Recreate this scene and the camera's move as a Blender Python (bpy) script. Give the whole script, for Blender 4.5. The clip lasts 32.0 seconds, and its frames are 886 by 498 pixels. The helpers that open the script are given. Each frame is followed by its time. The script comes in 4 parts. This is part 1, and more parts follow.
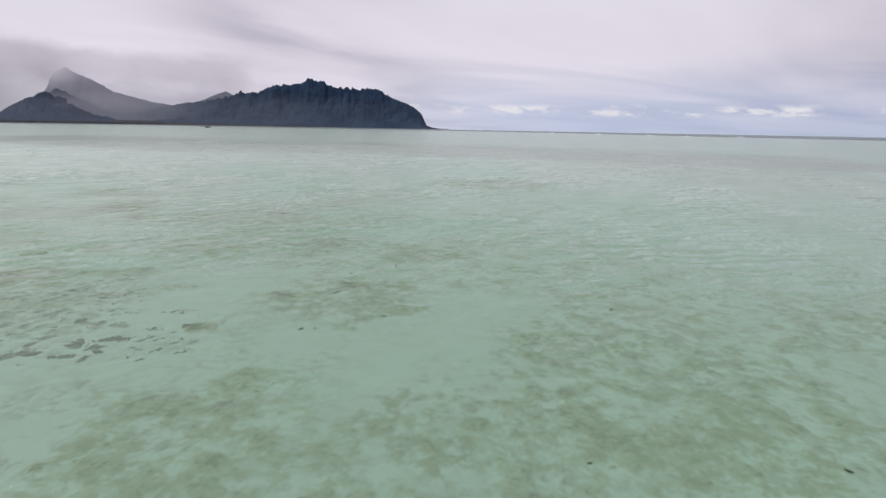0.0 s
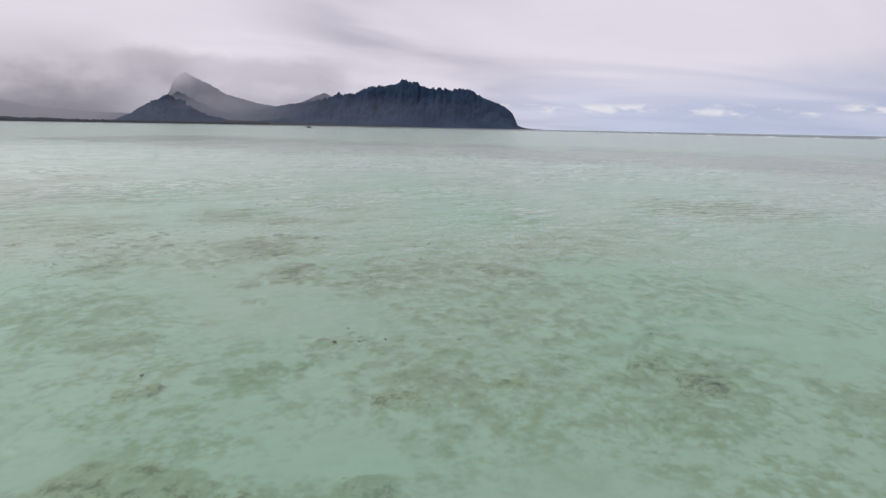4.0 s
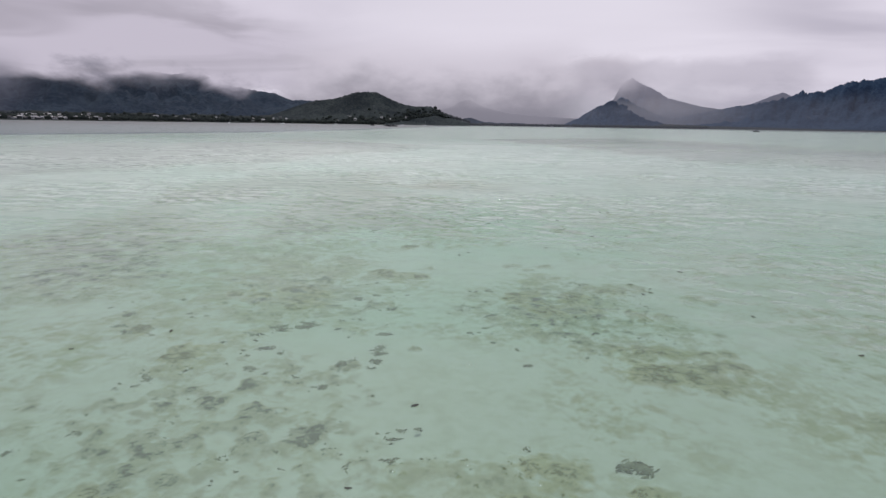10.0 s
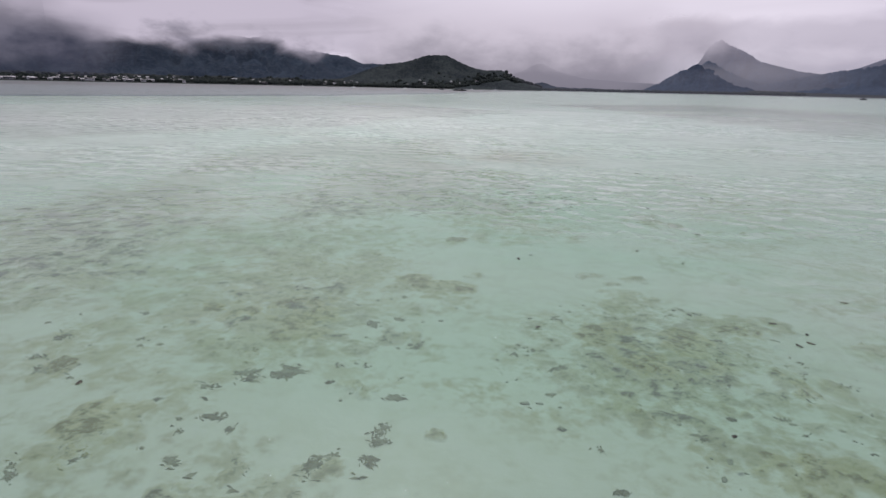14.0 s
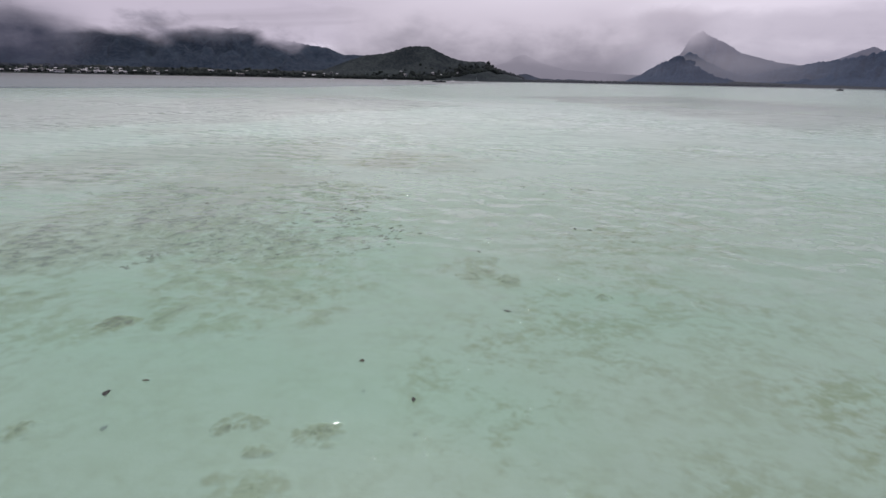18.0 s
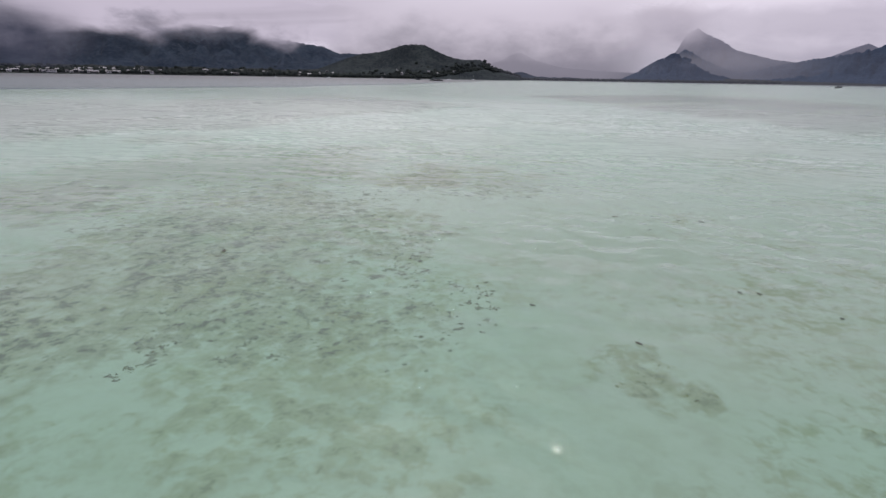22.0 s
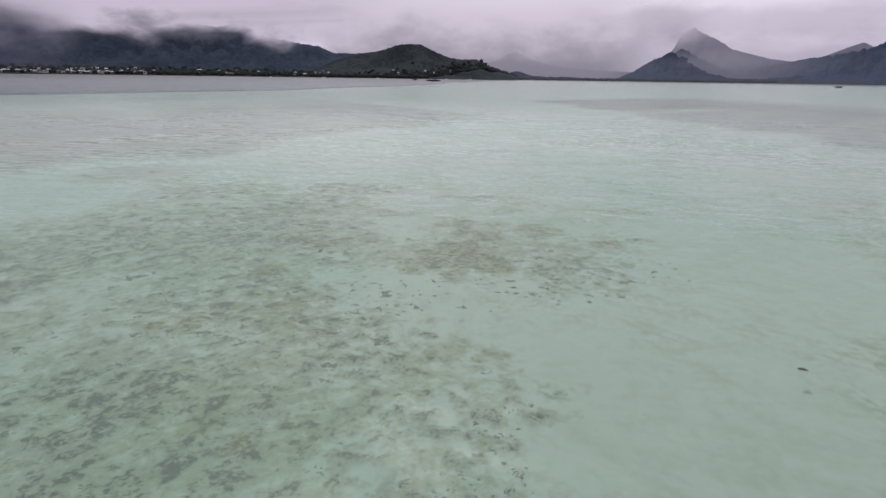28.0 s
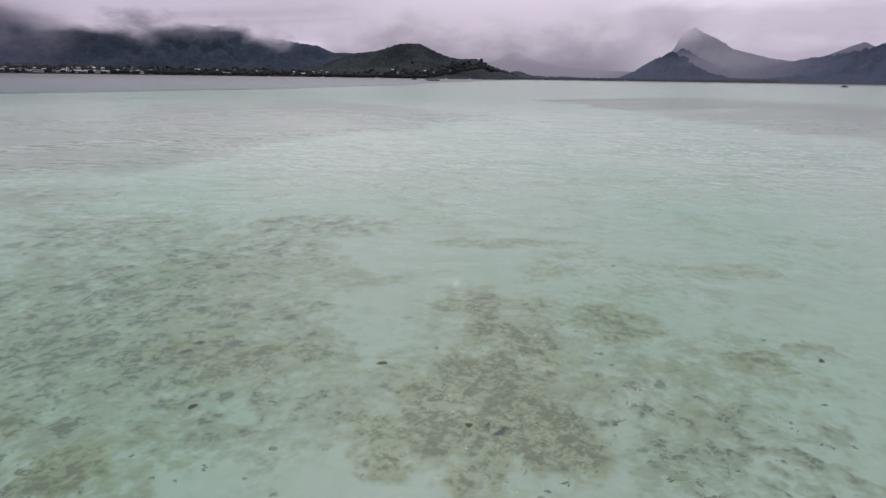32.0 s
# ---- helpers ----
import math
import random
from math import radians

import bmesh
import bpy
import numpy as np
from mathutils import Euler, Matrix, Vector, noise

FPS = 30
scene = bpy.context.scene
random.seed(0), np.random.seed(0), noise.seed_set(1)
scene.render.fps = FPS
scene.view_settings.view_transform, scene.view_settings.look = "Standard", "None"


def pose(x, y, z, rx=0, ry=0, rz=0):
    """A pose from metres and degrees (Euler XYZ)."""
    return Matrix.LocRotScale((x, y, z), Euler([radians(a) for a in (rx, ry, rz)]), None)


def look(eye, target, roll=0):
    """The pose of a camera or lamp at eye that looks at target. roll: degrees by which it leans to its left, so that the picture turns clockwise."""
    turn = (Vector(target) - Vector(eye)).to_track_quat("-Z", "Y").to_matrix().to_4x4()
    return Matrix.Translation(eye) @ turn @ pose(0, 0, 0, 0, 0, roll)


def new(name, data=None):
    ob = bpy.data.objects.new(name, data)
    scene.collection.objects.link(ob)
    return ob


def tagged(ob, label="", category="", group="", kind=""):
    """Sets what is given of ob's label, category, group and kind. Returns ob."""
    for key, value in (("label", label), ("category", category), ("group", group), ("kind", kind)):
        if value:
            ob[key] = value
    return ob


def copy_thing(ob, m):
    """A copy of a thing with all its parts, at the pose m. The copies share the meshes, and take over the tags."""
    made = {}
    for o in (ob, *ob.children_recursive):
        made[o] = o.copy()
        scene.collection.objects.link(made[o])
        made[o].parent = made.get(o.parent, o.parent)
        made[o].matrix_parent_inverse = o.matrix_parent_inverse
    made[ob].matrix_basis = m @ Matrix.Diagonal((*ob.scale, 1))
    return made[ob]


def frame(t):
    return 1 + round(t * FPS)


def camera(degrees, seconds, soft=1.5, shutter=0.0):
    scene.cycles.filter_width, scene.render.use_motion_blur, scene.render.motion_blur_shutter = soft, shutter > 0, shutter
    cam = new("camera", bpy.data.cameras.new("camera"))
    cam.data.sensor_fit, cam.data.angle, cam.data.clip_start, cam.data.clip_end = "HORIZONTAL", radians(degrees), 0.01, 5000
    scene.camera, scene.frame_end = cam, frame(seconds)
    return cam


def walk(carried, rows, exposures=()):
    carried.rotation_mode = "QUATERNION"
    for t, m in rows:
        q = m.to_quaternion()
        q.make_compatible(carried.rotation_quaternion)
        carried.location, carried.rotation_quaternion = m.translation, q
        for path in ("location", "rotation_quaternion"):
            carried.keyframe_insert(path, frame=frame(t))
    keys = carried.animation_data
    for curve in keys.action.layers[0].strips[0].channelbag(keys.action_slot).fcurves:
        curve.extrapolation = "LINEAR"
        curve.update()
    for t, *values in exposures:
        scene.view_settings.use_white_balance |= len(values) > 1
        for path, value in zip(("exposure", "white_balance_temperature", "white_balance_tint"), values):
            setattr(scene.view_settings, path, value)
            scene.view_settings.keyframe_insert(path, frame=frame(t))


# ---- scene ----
# Camera: a small drone flown low over a reef flat.
cam = camera(79.1, 32.0)
ROWS = [  # seconds, x, y, z, pitch, roll, yaw
    (0.0, 16.26, -86.98, 6.47, -12.71, -0.97, -30.76),
    (0.5, 15.82, -85.47, 6.61, -12.75, -1.09, -28.69),
    (1.0, 15.41, -83.58, 6.72, -12.79, -1.11, -25.44),
    (1.5, 14.92, -81.56, 6.83, -12.84, -1.19, -23.76),
    (2.0, 14.60, -79.19, 6.93, -12.85, -1.14, -22.99),
    (2.5, 14.41, -76.57, 6.98, -12.86, -1.13, -22.42),
    (4.5, 14.57, -63.68, 6.46, -12.86, -0.99, -21.46),
    (5.0, 14.67, -60.60, 6.44, -12.84, -0.87, -21.34),
    (5.5, 14.76, -57.46, 6.45, -12.87, -0.90, -18.59),
    (6.0, 15.09, -54.48, 6.51, -12.83, -0.80, -17.17),
    (6.5, 15.54, -52.05, 6.56, -12.79, -0.76, -14.05),
    (7.0, 16.04, -50.22, 6.52, -12.82, -0.72, -10.15),
    (7.5, 16.57, -48.73, 6.49, -12.88, -0.87, -2.17),
    (8.0, 17.03, -47.33, 6.45, -12.99, -1.00, 7.93),
    (8.5, 17.31, -45.73, 6.41, -13.06, -0.96, 14.59),
    (9.0, 17.42, -44.05, 6.26, -13.20, -1.09, 16.82),
    (9.5, 17.22, -42.36, 6.04, -13.20, -0.97, 17.72),
    (10.0, 17.07, -40.91, 5.80, -13.16, -0.86, 21.81),
    (10.5, 16.67, -39.53, 5.68, -13.18, -1.03, 24.92),
    (11.0, 16.16, -38.17, 5.64, -13.34, -1.34, 24.68),
    (11.5, 15.78, -37.05, 5.63, -13.25, -0.35, 23.88),
    (12.0, 15.45, -36.09, 5.63, -13.08, -1.22, 28.45),
    (12.5, 15.26, -35.65, 5.62, -13.06, -1.29, 28.74),
    (13.0, 15.14, -35.48, 5.59, -13.99, -1.07, 29.07),
    (13.5, 15.11, -35.48, 5.58, -15.71, -1.25, 29.19),
    (15.5, 16.26, -31.70, 5.44, -18.01, -1.09, 27.54),
    (16.0, 17.13, -29.94, 5.46, -18.38, -1.28, 25.77),
    (16.5, 18.03, -27.81, 5.51, -17.50, -1.21, 25.01),
    (17.0, 18.45, -25.81, 5.56, -17.61, -1.18, 27.56),
    (17.5, 18.51, -24.42, 5.53, -17.62, -1.16, 27.48),
    (18.0, 18.24, -23.44, 5.53, -17.61, -1.13, 27.42),
    (18.5, 17.76, -23.10, 5.49, -17.67, -1.07, 27.15),
    (19.0, 16.97, -23.06, 5.51, -17.71, -1.06, 27.01),
    (19.5, 15.93, -22.92, 5.56, -17.67, -1.10, 26.33),
    (20.0, 14.90, -22.52, 5.58, -17.68, -1.01, 26.93),
    (20.5, 13.86, -21.78, 5.61, -17.67, -1.04, 26.99),
    (21.0, 13.05, -20.89, 5.60, -17.66, -1.06, 26.48),
    (21.5, 12.59, -19.99, 5.61, -17.88, -0.97, 26.09),
    (22.0, 12.41, -19.41, 5.70, -17.76, -0.92, 26.93),
    (22.5, 12.09, -18.80, 5.84, -17.75, -0.92, 26.67),
    (23.0, 11.49, -17.96, 5.97, -17.76, -0.88, 26.31),
    (23.5, 11.05, -17.19, 6.05, -17.76, -0.88, 26.85),
    (24.0, 10.41, -16.26, 6.10, -17.75, -0.88, 26.51),
    (24.5, 9.97, -15.57, 6.22, -17.78, -0.80, 26.68),
    (25.0, 9.58, -15.03, 6.36, -17.83, -0.81, 26.42),
    (25.5, 9.21, -14.54, 6.47, -17.85, -0.77, 26.69),
    (27.5, 6.66, -12.45, 7.36, -17.83, -0.90, 26.51),
    (28.0, 5.85, -11.34, 7.33, -17.83, -0.84, 26.50),
    (28.5, 5.07, -10.11, 7.27, -17.81, -0.85, 26.16),
    (29.0, 4.36, -8.60, 7.15, -17.84, -0.82, 26.22),
    (29.5, 3.55, -7.16, 7.03, -17.83, -0.86, 26.06),
    (30.0, 2.72, -5.34, 6.86, -17.84, -0.86, 26.32),
    (30.5, 1.94, -3.69, 6.72, -17.85, -0.82, 26.05),
    (31.0, 1.26, -2.12, 6.67, -17.84, -0.87, 26.01),
    (31.5, 0.54, -0.94, 6.64, -17.83, -0.80, 25.88),
    (32.0, -0.00, 0.00, 6.60, -17.84, -0.83, 26.47),
]
walk(cam, [(t, pose(x, y, z, 90 + p, r, w)) for t, x, y, z, p, r, w in ROWS],
     [(0.0, -0.03, 6420, 7), (6.0, -0.04, 6370, 8), (13.0, -0.04, 6320, 11), (16.0, -0.04, 6340, 15), (19.0, -0.05, 6320, 12), (24.0, -0.05, 6320, 14), (32.0, -0.03, 6320, 17)])

# ---- light: thin overcast, the sun behind it, a clear band out at sea ----
SUN_AZ, SUN_EL = 37.0, 60.0          # degrees, azimuth counted to the left of +y


def compass(az, r=1.0):
    a = radians(az)
    return -math.sin(a) * r, math.cos(a) * r


sun_data = bpy.data.lights.new("sun", "SUN")
sun_data.energy, sun_data.angle, sun_data.color = 1.95, radians(2.5), (1.0, 0.96, 0.9)
sun = new("sun", sun_data)
sx, sy = compass(SUN_AZ, math.cos(radians(SUN_EL)))
sun.matrix_world = look((sx * 100, sy * 100, math.sin(radians(SUN_EL)) * 100), (0, 0, 0))


class Nodes:
    """Short hand for building a node tree."""

    def __init__(self, tree):
        self.tree = tree
        tree.nodes.clear()

    def add(self, kind, **values):
        n = self.tree.nodes.new(kind)
        for key, value in values.items():
            setattr(n, key, value)
        return n

    def wire(self, value, socket):
        if isinstance(value, bpy.types.NodeSocket):
            self.tree.links.new(value, socket)
        elif value is not None:
            if isinstance(value, tuple) and len(value) == 3 and socket.type == "RGBA":
                value = (*value, 1.0)
            socket.default_value = value

    def math(self, op, a, b=None, c=None, clamp=False):
        n = self.add("ShaderNodeMath", operation=op, use_clamp=clamp)
        for i, value in enumerate((a, b, c)):
            self.wire(value, n.inputs[i])
        return n.outputs[0]

    def vmath(self, op, a, b=None, scale=None):
        n = self.add("ShaderNodeVectorMath", operation=op)
        self.wire(a, n.inputs[0])
        self.wire(b, n.inputs[1])
        if scale is not None:
            self.wire(scale, next(i for i in n.inputs if i.name == "Scale"))
        return n.outputs[1] if op in ("DOT_PRODUCT", "LENGTH") else n.outputs[0]

    def noise(self, vector, scale, detail=4.0, rough=0.55, distortion=0.0):
        n = self.add("ShaderNodeTexNoise")
        for key, value in (("Vector", vector), ("Scale", scale), ("Detail", detail), ("Roughness", rough), ("Distortion", distortion)):
            self.wire(value, n.inputs[key])
        return n.outputs["Fac"]

    def along(self, vector, squeeze, turn):
        """Coordinates that run out slower along a direction, turned by so many degrees from +x."""
        n = self.add("ShaderNodeMapping", vector_type="TEXTURE")
        self.wire(vector, n.inputs["Vector"])
        n.inputs["Scale"].default_value, n.inputs["Rotation"].default_value = (1.0, 1.0 / squeeze, 1.0), (0, 0, radians(turn))
        return n.outputs[0]

    def mapping(self, vector, scale=(1, 1, 1), turn=0.0, move=(0, 0, 0)):
        n = self.add("ShaderNodeMapping")
        self.wire(vector, n.inputs["Vector"])
        n.inputs["Scale"].default_value, n.inputs["Location"].default_value = scale, move
        n.inputs["Rotation"].default_value = (0, 0, radians(turn))
        return n.outputs[0]

    def step(self, value, low, high):
        n = self.add("ShaderNodeMapRange", interpolation_type="SMOOTHSTEP")
        for i, x in enumerate((value, low, high)):
            self.wire(x, n.inputs[i])
        return n.outputs[0]

    def mix(self, factor, a, b):
        n = self.add("ShaderNodeMix", data_type="RGBA")
        self.wire(factor, n.inputs[0])
        self.wire(a, n.inputs[6])
        self.wire(b, n.inputs[7])
        return n.outputs[2]

    def bump(self, height, distance, strength=1.0, normal=None):
        n = self.add("ShaderNodeBump")
        for key, value in (("Height", height), ("Distance", distance), ("Strength", strength), ("Normal", normal)):
            self.wire(value, n.inputs[key])
        return n.outputs[0]

    def blend(self, factor, a, b):
        n = self.add("ShaderNodeMixShader")
        self.wire(factor, n.inputs[0])
        self.wire(a, n.inputs[1])
        self.wire(b, n.inputs[2])
        return n.outputs[0]


world = bpy.data.worlds.new("sky")
scene.world = world
world.use_nodes = True
w = Nodes(world.node_tree)
way = w.add("ShaderNodeTexCoord").outputs["Generated"]
part_xyz = w.add("ShaderNodeSeparateXYZ")
w.wire(way, part_xyz.inputs[0])
height = w.math("MAXIMUM", part_xyz.outputs[2], 0.0)
flat = w.vmath("SCALE", way, scale=w.math("DIVIDE", 1.0, w.math("ADD", height, 0.10)))
sheet = w.mapping(flat, (0.55, 0.95, 0.0), 25)
broad = w.noise(sheet, 0.6, 3, 0.45, 0.8)
fine = w.noise(sheet, 2.6, 6, 0.58, 0.5)
grey = w.math("ADD", w.math("MULTIPLY", broad, 0.9), w.math("MULTIPLY", fine, 0.10))
veil = w.mix(w.step(grey, 0.30, 0.66), (0.52, 0.478, 0.56), (0.76, 0.70, 0.79))
thin = Vector((*compass(13, math.cos(radians(11))), math.sin(radians(11))))          # where the cloud sheet is thinnest
veil = w.mix(w.math("MULTIPLY", w.step(w.vmath("DOT_PRODUCT", way, tuple(thin)), 0.90, 0.995), 0.75), veil, (0.84, 0.78, 0.86))
veil = w.mix(w.step(height, 0.16, 0.5), veil, (0.53, 0.525, 0.625))
bright = Vector((*compass(-46, math.cos(radians(11))), math.sin(radians(11))))
veil = w.mix(w.math("MULTIPLY", w.step(w.vmath("DOT_PRODUCT", way, tuple(bright)), 0.90, 0.995), 0.6), veil, (0.84, 0.78, 0.87))
sea = Vector((*compass(-72), 0.0))
seaward = w.math("DIVIDE", w.vmath("DOT_PRODUCT", way, tuple(sea)), w.math("SQRT", w.math("SUBTRACT", 1.0, w.math("MULTIPLY", height, height))))
clear = w.math("MULTIPLY", w.step(seaward, 0.55, 0.92), w.step(w.math("ADD", height, w.math("MULTIPLY", w.math("SUBTRACT", broad, 0.5), 0.13)), 0.12, 0.02))
puff_at = w.mapping(way, (9.0, 9.0, 26.0))
puffs = w.math("MULTIPLY", w.step(w.noise(puff_at, 1.6, 6, 0.6, 0.2), 0.49, 0.64), w.step(w.math("ABSOLUTE", w.math("SUBTRACT", height, 0.033)), 0.014, 0.003))
cover = w.math("SUBTRACT", 1.0, w.math("MULTIPLY", clear, w.math("SUBTRACT", 0.46, w.math("MULTIPLY", puffs, 0.4))))
veil = w.mix(w.math("MULTIPLY", puffs, w.step(seaward, 0.5, 0.8)), veil, (0.82, 0.785, 0.83))
nishita = w.add("ShaderNodeTexSky", sky_type="NISHITA", sun_disc=False, sun_elevation=radians(SUN_EL), sun_rotation=radians(-SUN_AZ), dust_density=0.3, ozone_density=2.0)
open_sky, cloud = w.add("ShaderNodeBackground"), w.add("ShaderNodeBackground")
w.wire(w.vmath("NORMALIZE", w.vmath("ADD", way, (0.0, 0.0, 0.35))), nishita.inputs[0])
w.wire(nishita.outputs[0], open_sky.inputs[0])
open_sky.inputs[1].default_value = 0.14
w.wire(veil, cloud.inputs[0])
cloud.inputs[1].default_value = 1.0
w.wire(w.blend(cover, open_sky.outputs[0], cloud.outputs[0]), w.add("ShaderNodeOutputWorld").inputs[0])

# ---- materials ----
CX, CY = 12.0, -35.0        # middle of the flight, from which the far land is laid out
BED = -0.5           # the sand as it appears through the surface


def material(name):
    m = bpy.data.materials.new(name)
    m.use_nodes = True
    n = Nodes(m.node_tree)
    return m, n, n.add("ShaderNodeOutputMaterial").inputs[0], n.add("ShaderNodeTexCoord").outputs["Object"]


def where(n):
    return n.add("ShaderNodeNewGeometry").outputs["Position"]


def solid(name, dark, light, scale, rough=0.8, relief=0.0, metal=0.0, random=0.0):
    """A plain surface with grain and stains at two scales."""
    m, n, out, at = material(name)
    grain = n.math("ADD", n.math("MULTIPLY", n.noise(at, scale, 5), 0.6), n.math("MULTIPLY", n.noise(at, scale * 0.13, 3), 0.4))
    if random:
        own = n.add("ShaderNodeObjectInfo").outputs["Random"]
        grain = n.math("ADD", grain, n.math("MULTIPLY", n.math("SUBTRACT", own, 0.5), random))
    b = n.add("ShaderNodeBsdfPrincipled")
    n.wire(n.mix(n.step(grain, 0.3, 0.7), dark, light), b.inputs["Base Color"])
    b.inputs["Roughness"].default_value, b.inputs["Metallic"].default_value = rough, metal
    if relief:
        n.wire(n.bump(grain, relief), b.inputs["Normal"])
    n.wire(b.outputs[0], out)
    return m


def sand_colour(n, at):
    broad_film = n.step(n.noise(at, 0.10, 3, 0.55, 0.6), 0.40, 0.62)
    mottle = n.noise(at, 0.7, 7, 0.62, 0.3)
    blotch = n.noise(at, 3.4, 7, 0.66, 0.2)
    film = n.step(n.math("ADD", n.math("MULTIPLY", mottle, 0.5), n.math("MULTIPLY", blotch, 0.5)), 0.45, 0.62)
    film = n.math("MULTIPLY", film, n.math("ADD", 0.16, n.math("MULTIPLY", broad_film, 0.62)))
    pale = n.mix(n.noise(at, 0.06, 2), (0.58, 0.535, 0.435), (0.515, 0.485, 0.40))
    pale = n.mix(n.math("MULTIPLY", n.step(n.noise(at, 1.6, 5, 0.6), 0.42, 0.66), 0.35), pale, (0.46, 0.43, 0.31))
    base = n.mix(film, pale, n.mix(n.noise(at, 0.3, 2), (0.27, 0.27, 0.11), (0.35, 0.28, 0.15)))
    speck = n.step(n.noise(at, 8.0, 4, 0.7), 0.60, 0.68)
    return n.mix(n.math("MULTIPLY", n.math("MULTIPLY", speck, film), 0.8), base, (0.10, 0.095, 0.06))


def make_sand():
    m, n, out, at = material("reef_sand")
    b = n.add("ShaderNodeBsdfPrincipled")
    n.wire(sand_colour(n, where(n)), b.inputs["Base Color"])
    b.inputs["Roughness"].default_value = 0.9
    ripple = n.noise(n.along(where(n), 1.5, 20), 2.6, 5)
    n.wire(n.bump(ripple, 0.015), b.inputs["Normal"])
    n.wire(b.outputs[0], out)
    return m


def make_algae(name, dark, light, spots, gain, dense=0.85):
    """Turf algae over rubble: a thin film low down, darker clumps where the patch rises, sand between."""
    m, n, out, at = material(name)
    spot = where(n)
    z = n.add("ShaderNodeSeparateXYZ")
    n.wire(spot, z.inputs[0])
    rise = n.math("DIVIDE", n.math("SUBTRACT", z.outputs[2], BED), 0.07)
    wide = n.math("SUBTRACT", n.noise(spot, 1.0, 7, 0.62, 0.3), 0.5)
    tuft = n.math("SUBTRACT", n.noise(spot, 3.6, 8, 0.66, 0.25), 0.5)
    frond = n.math("SUBTRACT", n.noise(n.along(spot, 1.7, 55), 9.0, 6, 0.7, 0.4), 0.5)
    ragged = n.math("ADD", n.math("MULTIPLY", wide, 1.5), n.math("MULTIPLY", tuft, 1.5))
    film = n.step(n.math("ADD", n.math("MULTIPLY", rise, gain), ragged), 0.0, 0.66)
    film = n.math("MULTIPLY", film, n.step(rise, 0.0, 0.2))
    clump = n.math("ADD", n.math("MULTIPLY", tuft, 2.6), n.math("ADD", n.math("MULTIPLY", wide, 0.8), n.math("MULTIPLY", frond, 1.3)))
    clump = n.math("MULTIPLY", n.step(n.math("ADD", n.math("MULTIPLY", n.math("MINIMUM", rise, 0.9), gain), clump), 0.68, 1.12), n.step(rise, 0.02, 0.25))
    own = n.add("ShaderNodeObjectInfo").outputs["Random"]
    turf = n.mix(n.step(n.math("ADD", n.math("MULTIPLY", wide, 1.1), n.math("ADD", n.math("MULTIPLY", tuft, 0.7), n.math("MULTIPLY", frond, 0.35))), -0.24, 0.24), light, dark)
    turf = n.mix(n.math("MULTIPLY", n.step(n.noise(spot, 0.8, 4, 0.6, 0.5), 0.4, 0.62), 0.35), turf, (0.30, 0.29, 0.11))
    turf = n.mix(n.math("MULTIPLY", own, 0.3), turf, light)
    colour = n.mix(n.math("MULTIPLY", film, 0.62), sand_colour(n, spot), turf)
    colour = n.mix(n.math("MULTIPLY", clump, dense), colour, spots)
    b = n.add("ShaderNodeBsdfPrincipled")
    n.wire(colour, b.inputs["Base Color"])
    b.inputs["Roughness"].default_value = 0.95
    ripple = n.noise(n.along(spot, 1.5, 20), 2.6, 5)
    n.wire(n.bump(n.math("MULTIPLY", n.math("ADD", tuft, frond), film), 0.02, normal=n.bump(ripple, 0.015)), b.inputs["Normal"])
    n.wire(b.outputs[0], out)
    return m


def make_tuft(name, dark, light, dust):
    """Fronds of short weed, each its own shade, silted over in places."""
    m, n, out, at = material(name)
    own = n.add("ShaderNodeNewGeometry").outputs["Random Per Island"]
    silt = n.step(n.noise(where(n), 2.3, 5, 0.6), 0.42, 0.66)
    shade = n.mix(own, dark, light)
    b = n.add("ShaderNodeBsdfPrincipled")
    n.wire(n.mix(n.math("MULTIPLY", silt, 0.55), shade, dust), b.inputs["Base Color"])
    b.inputs["Roughness"].default_value = 0.95
    n.wire(n.bump(n.noise(where(n), 40.0, 3), 0.01), b.inputs["Normal"])
    n.wire(b.outputs[0], out)
    return m


